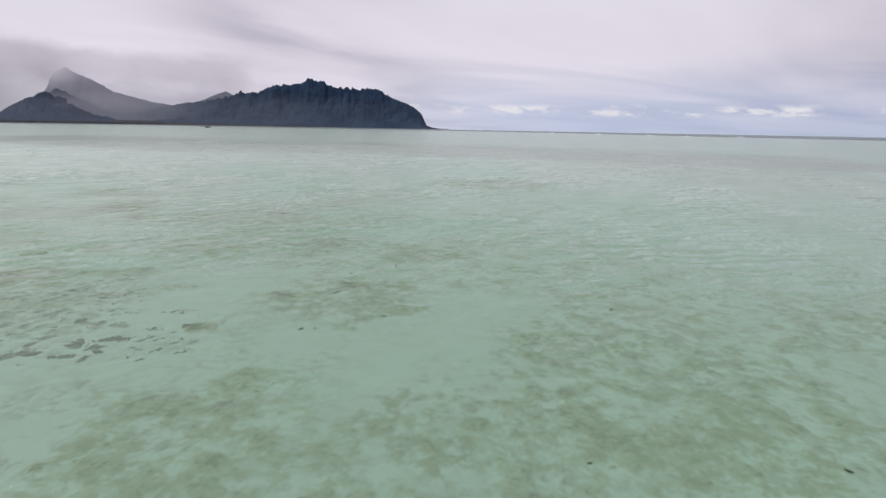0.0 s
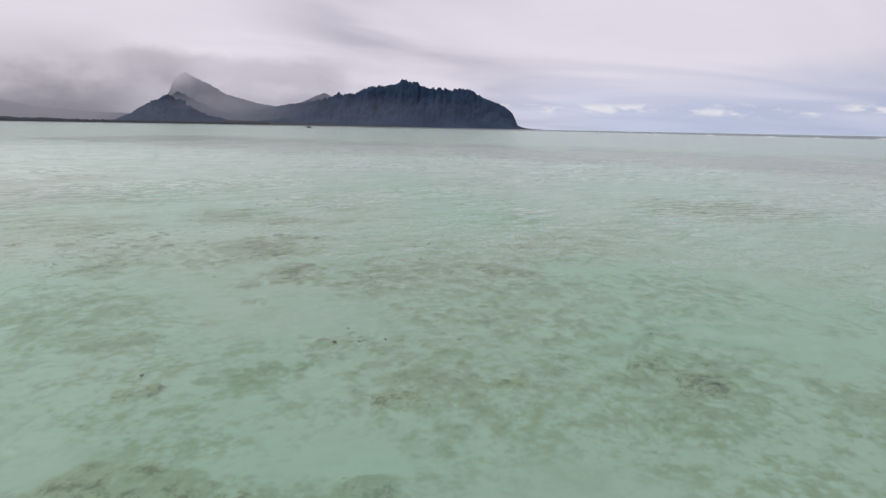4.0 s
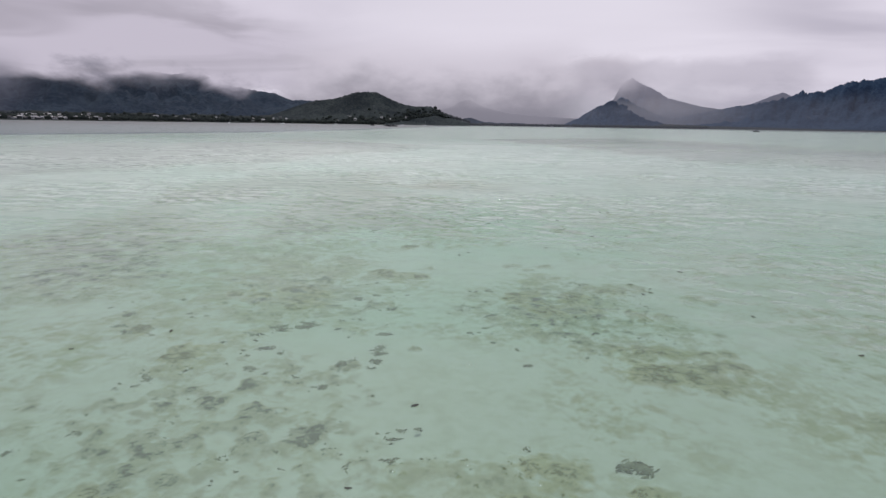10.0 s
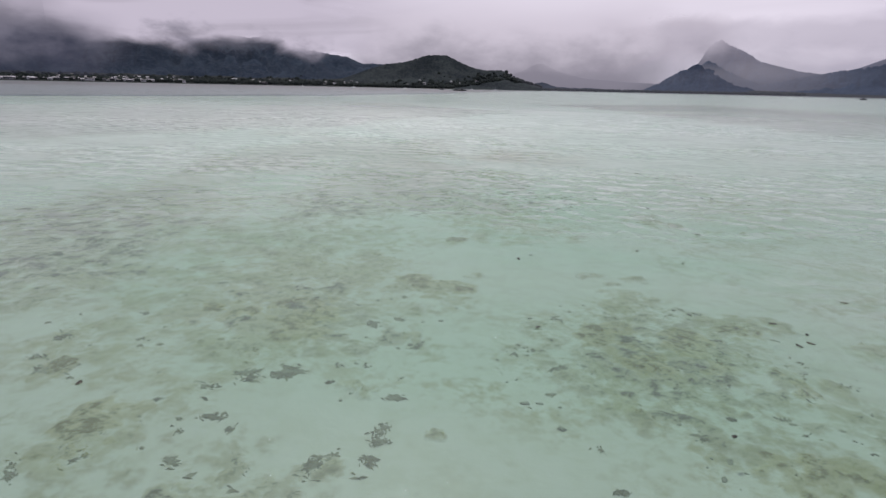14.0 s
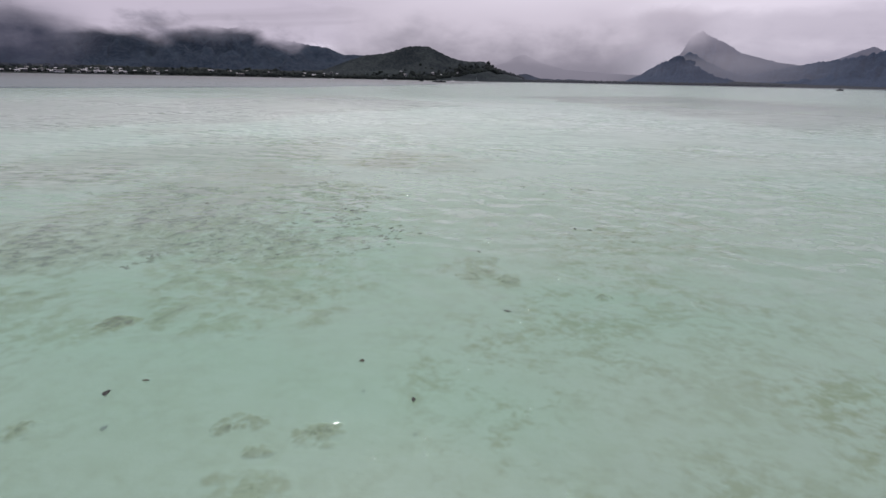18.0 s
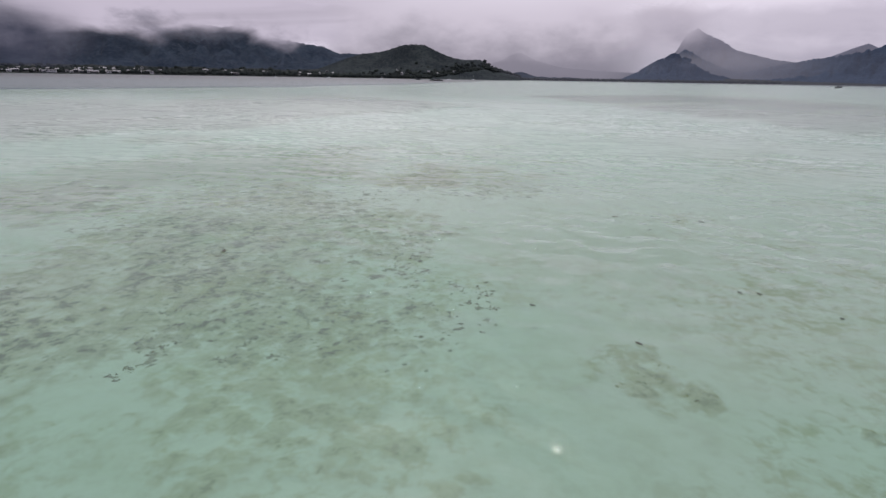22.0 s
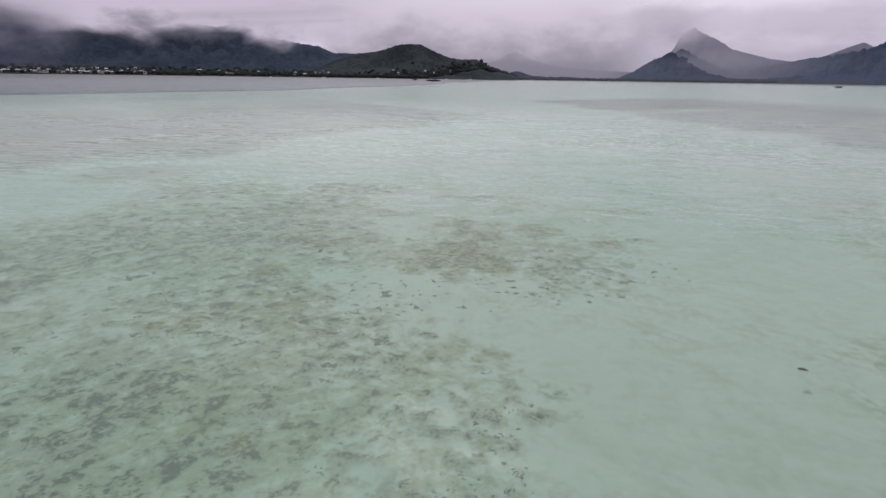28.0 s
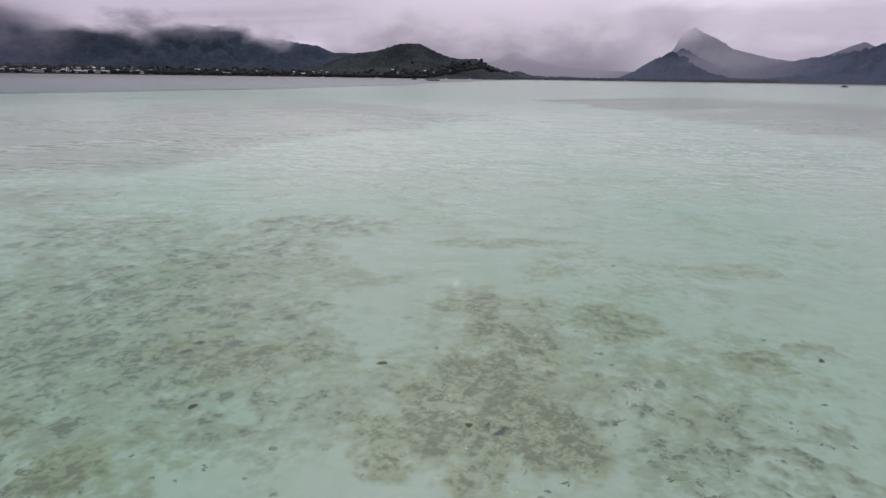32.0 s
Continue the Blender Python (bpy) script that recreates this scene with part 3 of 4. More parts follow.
def build_coast():
    verts, n_az, steps = [], 250, (-40, -18, 0, 12, 40, 120, 300, 700, 1300, 1900)
    for s in steps:
        for k in range(n_az):
            az = -32.0 + (95 + 32.0) * k / (n_az - 1)
            taper = 1.0 if az > -27 else max(0.02, (az + 31.0) / 4.0)
            r = shore(az) + max(-40, s * taper)
            verts.append(place(az, r, min(land_z(az, r), 2 + 30 * taper)))
    ob = mesh_object("coast", verts, [f[::-1] for f in grid_faces(len(steps), n_az)], M_COAST)
    tagged(ob, "low scrubby shore plain below the mountains", "coast", kind="structure")


build_coast()


def ground_at(az, r):
    return max([land_z(az, r)] + [h.z(az, r) for h in (round_hill, left_range, foothill, near_hill, ridge_hill) if h.low < az < h.high])


# ---- glowing sheets for mist, haze and cloud between the mountains ----
def mist_bank(az0, az1, r, z0, z1, mat, label, dip=0.0):
    n_az, n_v = 60, 16
    verts, uv = [], []
    for j in range(n_v):
        v = j / (n_v - 1)
        for k in range(n_az):
            u = k / (n_az - 1)
            az = az0 + (az1 - az0) * u
            rr = r + 60 * fbm(az * 0.15, v * 2.0) + 120 * v
            verts.append(place(az, rr, z0 + (z1 - z0) * v - dip * u * u))
            uv.append((u, v))
    ob = mesh_object("mist", verts, grid_faces(n_v, n_az), mat, uv=uv)
    ob.visible_shadow = False
    return tagged(ob, label, "cloud", kind="structure")


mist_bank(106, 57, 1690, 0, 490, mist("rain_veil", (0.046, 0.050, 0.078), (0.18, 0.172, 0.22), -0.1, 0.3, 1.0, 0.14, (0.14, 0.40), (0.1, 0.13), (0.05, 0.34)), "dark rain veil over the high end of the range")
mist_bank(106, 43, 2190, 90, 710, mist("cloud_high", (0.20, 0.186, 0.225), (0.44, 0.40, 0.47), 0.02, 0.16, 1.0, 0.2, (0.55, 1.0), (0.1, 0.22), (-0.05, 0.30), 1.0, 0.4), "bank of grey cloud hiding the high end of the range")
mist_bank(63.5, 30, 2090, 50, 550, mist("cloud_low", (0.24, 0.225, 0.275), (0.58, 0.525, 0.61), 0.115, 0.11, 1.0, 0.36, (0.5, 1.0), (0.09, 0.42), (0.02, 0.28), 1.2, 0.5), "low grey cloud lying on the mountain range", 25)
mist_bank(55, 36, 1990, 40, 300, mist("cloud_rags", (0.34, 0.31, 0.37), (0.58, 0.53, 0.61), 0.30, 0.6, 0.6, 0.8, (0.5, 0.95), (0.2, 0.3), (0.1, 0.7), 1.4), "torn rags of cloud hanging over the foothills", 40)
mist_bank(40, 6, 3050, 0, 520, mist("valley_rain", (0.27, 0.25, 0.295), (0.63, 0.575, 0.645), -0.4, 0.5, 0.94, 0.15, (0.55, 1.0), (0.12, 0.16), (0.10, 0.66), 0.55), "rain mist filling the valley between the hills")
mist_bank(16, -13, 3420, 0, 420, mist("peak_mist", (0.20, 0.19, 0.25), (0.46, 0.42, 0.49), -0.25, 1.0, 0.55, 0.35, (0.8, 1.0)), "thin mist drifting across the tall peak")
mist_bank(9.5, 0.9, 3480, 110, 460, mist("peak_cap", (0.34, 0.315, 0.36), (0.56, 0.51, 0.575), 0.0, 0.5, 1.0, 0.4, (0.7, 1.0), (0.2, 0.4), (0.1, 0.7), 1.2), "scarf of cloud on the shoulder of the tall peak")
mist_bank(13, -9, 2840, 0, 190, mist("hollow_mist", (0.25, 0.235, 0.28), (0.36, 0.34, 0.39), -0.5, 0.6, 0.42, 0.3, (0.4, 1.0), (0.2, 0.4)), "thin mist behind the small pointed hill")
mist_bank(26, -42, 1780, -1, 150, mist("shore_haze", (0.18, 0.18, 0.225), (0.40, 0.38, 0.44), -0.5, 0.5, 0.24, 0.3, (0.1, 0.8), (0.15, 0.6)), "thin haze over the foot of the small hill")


# ---- shore trees ----
def blobs(name, spots, mat, label, category, squash=(0.6, 1.0), jitter=(0.7, 1.3), spread=0.25):
    """Many small uneven clumps in one mesh."""
    ico = bmesh.new()
    bmesh.ops.create_icosphere(ico, subdivisions=1, radius=1)
    base = np.array([v.co[:] for v in ico.verts])
    tri = np.array([[v.index for v in f.verts] for f in ico.faces])
    ico.free()
    rng = np.random.default_rng(len(spots))
    verts, faces = [], []
    for i, (x, y, z, size) in enumerate(spots):
        p = base * (size * rng.uniform(*jitter, (len(base), 1)))
        p[:, 2] *= rng.uniform(*squash)
        p[:, :2] *= rng.uniform(1 - spread, 1 + spread, 2)
        verts.append(p + (x, y, z))
        faces.append(tri + i * len(base))
    ob = mesh_object(name, np.concatenate(verts).tolist(), np.concatenate(faces).tolist(), mat)
    return tagged(ob, label, category, kind="stuff")


def scatter_trees():
    rng = random.Random(5)
    spots = []
    for i in range(3400):
        az = rng.uniform(-4, 80)
        r = shore(az) + 8 + abs(rng.gauss(0, 150 if az > 39 else 45))
        size = rng.uniform(2.5, 6.5)
        if az > 53 and r < shore(az) + 70 and rng.random() < 0.6:
            continue
        x, y, z = place(az, r, ground_at(az, r))
        spots.append((x, y, z + size * 0.4, size))
    blobs("shore_trees", spots, M_TREES, "dense dark trees along the far shore", "trees")


scatter_trees()


# ---- houses ----
def house(width, depth, wall_h, roof_h, label):
    base = new("house")
    tagged(base, label, "house", "houses along the far shore")
    part("wall", box(bmesh.new(), -width / 2, width / 2, -depth / 2, depth / 2, -3, wall_h), M_WALL, base)
    bm = bmesh.new()
    o = 0.7
    x, y = width / 2 + o, depth / 2 + o
    v = [bm.verts.new(c) for c in ((-x, -y, wall_h), (x, -y, wall_h), (x, y, wall_h), (-x, y, wall_h), (-x * 0.75, 0, wall_h + roof_h), (x * 0.75, 0, wall_h + roof_h))]
    for f in ((0, 1, 5, 4), (2, 3, 4, 5), (1, 2, 5), (3, 0, 4), (3, 2, 1, 0)):
        bm.faces.new([v[i] for i in f])
    part("roof", bm, M_ROOF, base)
    for k in (-0.28, 0.28):
        part("window", box(bmesh.new(), width * k - 1.1, width * k + 1.1, -depth / 2 - 0.08, -depth / 2 + 0.1, wall_h - 2.4, wall_h - 0.9), M_GLASS, base)
    part("door", box(bmesh.new(), -0.6, 0.6, -depth / 2 - 0.06, -depth / 2 + 0.1, wall_h - 3.1, wall_h - 0.9), M_GLASS, base)
    return base


def scatter_houses():
    kinds = [house(6, 5, 2.6, 1.5, "small pale house with a low hipped roof"), house(7.5, 5.5, 2.8, 1.6, "long pale house with a grey roof"),
             house(6, 6, 4.6, 1.5, "two storey white house near the shore"), house(13, 9, 3.8, 1.8, "large white building on the shore")]
    rng = random.Random(8)
    spots = [(rng.choice((0, 0, 1, 1, 2)), az, 16 + abs(rng.gauss(0, 130))) for az in [rng.choice((rng.uniform(54.5, 72), rng.uniform(54.5, 64), rng.uniform(54.5, 60), rng.uniform(36, 54))) for i in range(95)]]
    spots += [(rng.choice((0, 0, 1, 2)), rng.uniform(53.5, 69.5), 9 + abs(rng.gauss(0, 35))) for i in range(46)]
    spots += [(rng.choice((0, 1, 2)), rng.uniform(24.5, 34), 20 + min(90, abs(rng.gauss(0, 50)))) for i in range(10)]
    spots += [(3, 66.7, 12), (3, 65.2, 22), (3, 61.0, 16), (3, 56.9, 14), (3, 58.6, 25), (3, 63.5, 30), (3, 46.6, 12), (2, 30.3, 60), (0, 29.7, 70), (3, 49.3, 210)]
    done = set()
    for kind, az, back in spots:
        back = min(back, 260)
        r = shore(az) + back
        m = pose(*place(az, r, ground_at(az, r) + 0.4), 0, 0, az + rng.uniform(-30, 30))
        if kind in done:
            copy_thing(kinds[kind], m)
        else:
            kinds[kind].matrix_basis = m
            done.add(kind)


scatter_houses()


# ---- boats ----
def hull_mesh(length, beam, height):
    bm = bmesh.new()
    rings = []
    for i in range(9):
        s = i / 8
        half = beam / 2 * (1 - max(0, (s - 0.55) / 0.45) ** 2 * 0.92)
        z = height * (1 + 0.25 * s * s)
        x = (s - 0.5) * length
        rings.append([bm.verts.new(c) for c in ((x, -half, z), (x, -half * 0.75, -0.3), (x, 0, -0.5), (x, half * 0.75, -0.3), (x, half, z))])
    for a, b in zip(rings, rings[1:]):
        for j in range(4):
            bm.faces.new((a[j], b[j], b[j + 1], a[j + 1]))
        bm.faces.new((a[0], a[4], b[4], b[0]))
    bm.faces.new(rings[0])
    bm.faces.new(rings[-1][::-1])
    return bm


def pontoon_boat(m, length, label, hull_mat=M_HULL):
    base = new("boat")
    tagged(base, label, "boat")
    base.matrix_basis = m
    part("hull", hull_mesh(length, length * 0.32, 1.5), hull_mat, base)
    part("cabin", box(bmesh.new(), -length * 0.2, length * 0.12, -length * 0.11, length * 0.11, 0.9, 2.3, 0.15), M_HULL if hull_mat is M_HULL else M_WHITE, base)
    part("canopy", box(bmesh.new(), -length * 0.42, length * 0.3, -length * 0.15, length * 0.15, 3.0, 3.2, 0.06), M_CANVAS, base, "dark canvas canopy")
    for x in (-0.4, 0.28):
        for y in (-0.135, 0.135):
            part("post", box(bmesh.new(), x * length - 0.06, x * length + 0.06, y * length - 0.06, y * length + 0.06, 0.9, 3.0), M_POLE, base)
    return base


def sail_boat(m, length, label):
    base = new("sailboat")
    tagged(base, label, "boat", "moored sailing boats")
    base.matrix_basis = m
    part("hull", hull_mesh(length, length * 0.3, 1.1), M_WHITE, base)
    part("cabin", box(bmesh.new(), -length * 0.1, length * 0.22, -length * 0.09, length * 0.09, 1.0, 1.8, 0.1), M_WHITE, base)
    bm = bmesh.new()
    bmesh.ops.create_cone(bm, cap_ends=True, segments=8, radius1=0.12, radius2=0.06, depth=length * 1.2, matrix=Matrix.Translation((length * 0.08, 0, 1 + length * 0.6)))
    part("mast", bm, M_POLE, base)
    part("boom", box(bmesh.new(), -length * 0.36, length * 0.06, -0.12, 0.12, 2.3, 2.6, 0.05), M_CANVAS, base)
    return base


pontoon_boat(pose(*place(27.5, 930, 0), 0, 0, 30), 11, "dark work boat with a canopy anchored in the bay")
pontoon_boat(pose(*place(26.85, 890, 0), 0, 0, 18), 13, "dark canopied boat anchored beside another")
pontoon_boat(pose(*place(27.15, 850, 0), 0, 0, 60), 6, "small dark skiff near the anchored boats")
pontoon_boat(pose(*place(29.0, 1060, 0), 0, 0, 60), 9, "dark boat moored below the wooded hill")
pontoon_boat(pose(*place(-8.2, 1050, 0), 0, 0, -10), 9, "grey motor boat out on the reef flat")
for az, r, turn in ((32.8, 1400, 40), (26.0, 1430, 10), (23.6, 1500, 70), (38.0, 1380, 20), (43.0, 1350, 120)):
    sail_boat(pose(*place(az, r, 0), 0, 0, turn), 9, "white sailing boat at anchor with bare mast")


# ---- surf on the outer reef ----
def breaker(az, r, length, height):
    verts, n = [], 24
    for j in range(7):
        b = j / 6
        for k in range(n):
            s = k / (n - 1)
            swell = math.sin(math.pi * s) ** 0.7 * (0.75 + 0.4 * fbm(s * 7, az)) * math.sin(math.pi * b) ** 0.8
            verts.append(((s - 0.5) * length, (b - 0.5) * 3.5 + 0.5 * fbm(s * 4, b * 3), height * swell - 0.05))
    ob = mesh_object("breaking_wave", verts, grid_faces(7, n), M_FOAM)
    ob.matrix_world = pose(*place(az, r, 0.0), 0, 0, az)
    return tagged(ob, "white foam of a wave breaking on the outer reef", "wave", "waves breaking on the reef")


for az, r, length, height in ((-49.0, 960, 10, 1.7), (-54.2, 900, 16, 1.6), (-57.6, 900, 11, 1.2), (-62.0, 980, 14, 1.3), (-44.0, 1080, 9, 1.2)):
    breaker(az, r, length, height)


# ---- reef: turf algae patches and rubble ----
count = 0
TURF = ([], [])


def fronds(verts, faces, rng, x, y, z, spread, number, turn, size, lift):
    """A loose bundle of short fronds lying mostly one way, thicker in its middle."""
    for i in range(number):
        a, q = rng.uniform(0, 2 * math.pi), abs(rng.gauss(0, 0.5)) * spread
        px, py = x + math.cos(a) * q * 1.3, y + math.sin(a) * q * 0.9
        b = radians(rng.gauss(turn, 38))
        c, d = math.cos(b), math.sin(b)
        half, wide, start = size * rng.uniform(0.4, 1.25), size * rng.uniform(0.07, 0.26), len(verts)
        top = z + lift * rng.uniform(0.4, 1.0)
        sway = wide * rng.uniform(-0.9, 0.9)
        for u, v, h in ((-half, 0, z - 0.004), (-half * 0.3, wide + sway, z), (half * 0.35, wide * 0.8 + sway, z), (half, sway * 1.8, z - 0.004), (half * 0.3, sway - wide, z), (-half * 0.4, sway - wide * 0.8, z), (0.0, sway, top)):
            verts.append((px + u * c - v * d, py + u * d + v * c, h))
        faces += [(start + k, start + (k + 1) % 6, start + 6) for k in range(6)]


def mat(x, y, rx, ry, turn, strength, fine=1.0, dark=False):
    """A low uneven patch of turf algae; its outline is where its humps rise out of the sand."""
    global count
    count += 1
    seed = count * 3.7
    if max(rx, ry) < 0.45:
        strength *= 0.6
    rx, ry = rx * 1.55, ry * 1.55
    cell = max(0.035, max(rx, ry) / (44 if fine < 1.5 else 60))
    nx, ny = int(2 * rx / cell) + 2, int(2 * ry / cell) + 2
    grain = max(0.9, 1.0 / min(rx, ry)) * fine
    verts = []
    for j in range(ny):
        b = -1 + 2 * j / (ny - 1)
        for k in range(nx):
            a = -1 + 2 * k / (nx - 1)
            px, py = a * rx, b * ry
            d = max(0.0, math.hypot(a, b) + 0.42 * fbm(a * 1.7 + seed, b * 1.7, 5.0, 4))
            warp = fbm(px * grain + seed, py * grain, 1.0, 4)
            fine_part = fbm(px * grain * 4.5, py * grain * 4.5 + seed, 2.0, 4)
            fall = max(0.0, 1 - d * d) * max(0.0, min(1.0, (1 - max(abs(a), abs(b))) * 4))
            body = fall * (0.35 + 0.85 * strength + 1.1 * warp + 0.35 * fine_part) - 0.02
            verts.append((px, py, 0.07 * max(-0.05, min(body, 1.1))))
    faces = [f for f in grid_faces(ny, nx) if max(verts[i][2] for i in f) > 0.0]
    if not faces:
        return
    used = sorted({i for f in faces for i in f})
    index = {v: i for i, v in enumerate(used)}
    ob = mesh_object("algae_patch", [verts[i] for i in used], [[index[i] for i in f] for f in faces], M_FIELD if dark else M_ALGAE if strength > 0.55 and max(rx, ry) > 0.6 else M_FILM)
    ob.matrix_world = pose(x, y, BED, 0, 0, turn)
    if not dark and max(rx, ry) < 4.5 and fine < 1.5:
        rng, c, d = random.Random(seed), math.cos(radians(turn)), math.sin(radians(turn))
        for i in range(int(rx * ry * (10 + 22 * strength))):
            px, py, pz = rng.choice(verts)
            if pz > 0.07 * rng.uniform(0.15, 0.8):
                fronds(*TURF, rng, x + px * c - py * d, y + px * d + py * c, BED + pz - 0.012, rng.uniform(0.04, 0.16), rng.randrange(2, 7), 45 + rng.gauss(0, 40), rng.uniform(0.04, 0.11), 0.045)
    tone = "dense dark olive" if strength > 0.75 else "thin brownish" if strength < 0.5 else "patchy olive"
    tagged(ob, tone + " turf algae over rubble on the sand", "algae", "algae patches on the reef flat")


mat(25.6, -79.9, 1.29, 0.71, -30, 0.45)
mat(35.8, -78.3, 1.21, 0.94, -30, 0.40)
mat(15.0, -74.7, 0.92, 0.91, -30, 0.45)
mat(28.0, -74.1, 1.55, 1.03, -30, 0.30)
mat(16.2, -73.3, 1.07, 1.30, -30, 0.45)
mat(18.1, -72.7, 0.89, 1.35, -30, 0.45)
mat(25.3, -69.2, 0.80, 0.50, -22, 0.45)
mat(18.1, -67.4, 0.48, 0.36, -22, 0.90)
mat(24.4, -67.3, 0.88, 0.86, -22, 0.50)
mat(15.7, -66.1, 0.24, 0.23, -22, 0.90)
mat(15.0, -65.8, 0.30, 0.30, -22, 0.80)
mat(14.1, -65.7, 0.35, 0.35, -22, 0.90)
mat(22.0, -65.4, 0.85, 0.76, -22, 0.60)
mat(24.6, -65.2, 0.67, 0.55, -22, 0.80)
mat(10.0, -64.0, 0.29, 0.46, -22, 0.90)
mat(12.8, -62.3, 1.72, 1.21, -22, 0.50)
mat(18.0, -62.0, 1.19, 0.45, -22, 0.50)
mat(30.2, -61.1, 2.86, 2.07, -30, 0.40)
mat(31.5, -60.9, 1.20, 1.51, -22, 0.30)
mat(16.1, -58.0, 1.78, 0.80, -22, 0.40)
mat(25.5, -57.4, 1.23, 0.91, -22, 0.30)
mat(11.6, -56.9, 2.26, 1.35, -22, 0.60)
mat(26.7, -56.0, 1.38, 1.19, -21, 0.60)
mat(24.5, -55.5, 0.54, 0.53, -21, 0.50)
mat(21.6, -54.9, 0.76, 0.27, -21, 0.60)
mat(18.3, -54.6, 0.70, 0.47, -21, 0.60)
mat(20.0, -53.6, 0.80, 0.73, -21, 0.40)
mat(11.8, -51.8, 0.47, 0.46, -21, 0.60)
mat(14.8, -51.7, 1.17, 0.75, -21, 0.50)
mat(10.8, -47.9, 1.19, 0.94, -21, 0.50)
mat(20.2, -45.0, 0.63, 0.86, -17, 0.50)
mat(15.0, -44.9, 0.44, 0.34, -17, 0.80)
mat(23.8, -44.5, 0.85, 0.86, -17, 0.40)
mat(26.9, -43.9, 1.59, 0.94, -17, 0.80)
mat(26.3, -42.4, 1.60, 0.77, -21, 0.50)
mat(14.8, -42.1, 0.61, 0.80, -17, 0.50)
mat(17.2, -41.1, 1.07, 1.46, -17, 0.90)
mat(26.2, -40.4, 1.14, 1.02, -17, 0.30)
mat(16.6, -40.2, 0.98, 1.06, -21, 0.40)
mat(31.1, -38.9, 0.67, 0.72, -17, 0.60)
mat(8.5, -38.8, 0.88, 0.77, -17, 0.50)
mat(34.4, -38.0, 2.42, 1.93, -21, 0.40)
mat(7.6, -37.8, 0.52, 0.40, 16, 0.60)
mat(8.9, -37.0, 1.48, 1.17, -17, 0.60)
mat(15.8, -34.2, 1.77, 1.18, 16, 0.90)
mat(18.1, -32.4, 0.78, 0.61, 16, 0.60)
mat(15.8, -32.1, 0.63, 0.54, 16, 0.70)
mat(6.1, -31.3, 0.69, 0.70, 16, 0.40)
mat(8.4, -31.1, 0.13, 0.17, 29, 1.00)
mat(5.6, -30.8, 0.61, 0.80, 29, 0.90)
mat(8.8, -30.6, 0.14, 0.21, 29, 0.90)
mat(2.8, -30.1, 0.30, 0.45, 29, 0.60)
mat(10.0, -29.6, 0.24, 0.22, 29, 0.80)
mat(58.2, -28.0, 4.51, 4.23, -21, 0.50)
mat(11.1, -27.9, 0.16, 0.14, 29, 0.80)
mat(9.2, -27.4, 0.18, 0.22, 27, 0.80)
mat(8.7, -27.4, 0.24, 0.19, 29, 0.70)
mat(22.1, -27.2, 0.86, 0.91, 16, 0.30)
mat(5.3, -26.9, 0.97, 1.69, 27, 0.50)
mat(-2.7, -26.5, 2.68, 0.95, 29, 0.40)
mat(18.2, -26.2, 1.73, 1.05, 16, 0.60)
mat(3.6, -25.8, 0.94, 0.63, 29, 0.60)
mat(17.0, -25.5, 0.79, 0.35, 29, 0.60)
mat(5.5, -25.3, 0.98, 1.14, 27, 0.80)
mat(14.1, -25.3, 0.34, 0.63, 29, 0.50)
mat(14.8, -24.8, 0.44, 0.37, 27, 0.90)
mat(4.6, -24.7, 0.53, 0.50, 27, 0.60)
mat(8.5, -24.6, 0.23, 0.47, 27, 0.40)
mat(12.5, -24.5, 0.26, 0.32, 29, 0.50)
mat(13.1, -24.2, 0.50, 0.49, 27, 0.50)
mat(16.0, -24.0, 0.36, 0.27, 27, 0.70)
mat(15.7, -22.6, 0.26, 0.27, 27, 0.80)
mat(17.0, -22.5, 0.25, 0.59, 27, 0.70)
mat(12.6, -22.2, 0.48, 0.58, 27, 0.70)
mat(14.2, -22.2, 1.24, 1.25, 27, 0.70)
mat(17.7, -22.2, 0.25, 0.44, 27, 0.70)
mat(6.1, -22.1, 0.72, 0.41, 29, 0.50)
mat(3.6, -21.7, 2.11, 1.91, 27, 0.50)
mat(7.4, -21.6, 1.07, 0.60, 29, 0.60)
mat(15.6, -21.6, 0.40, 0.43, 27, 0.70)
mat(1.3, -21.5, 1.39, 1.14, 27, 0.50)
mat(6.7, -21.3, 0.62, 0.60, 27, 0.70)
mat(-3.4, -20.8, 3.48, 2.39, 29, 0.40)
mat(-0.8, -20.4, 1.77, 1.65, 16, 0.50)
mat(16.0, -20.1, 0.63, 0.48, 27, 0.60)
mat(8.0, -19.8, 0.35, 0.24, 27, 0.60)
mat(18.9, -19.7, 0.58, 0.51, 27, 0.30)
mat(12.9, -19.5, 0.86, 0.83, 27, 0.50)
mat(15.9, -19.5, 0.96, 0.64, 29, 0.50)
mat(12.1, -18.1, 0.25, 0.14, 27, 0.60)
mat(11.1, -18.0, 0.14, 0.14, 27, 0.80)
mat(-11.2, -17.7, 4.12, 2.09, 16, 0.40)
mat(11.3, -17.6, 0.37, 0.22, 27, 0.40)
mat(12.7, -17.3, 0.36, 0.26, 27, 0.60)
mat(5.5, -16.3, 0.38, 0.47, 27, 0.70)
mat(-14.8, -13.1, 2.49, 1.60, 27, 0.40)
mat(1.1, -10.9, 0.26, 0.22, 26, 0.80)
mat(5.5, -10.8, 0.33, 0.22, 26, 0.80)
mat(3.1, -10.2, 0.76, 0.38, 26, 0.50)
mat(1.6, -9.6, 0.40, 0.23, 26, 0.70)
mat(2.7, -9.0, 0.20, 0.18, 26, 1.00)
mat(4.2, -8.7, 0.54, 0.33, 26, 0.70)
mat(-3.3, -8.6, 0.32, 0.34, 26, 0.60)
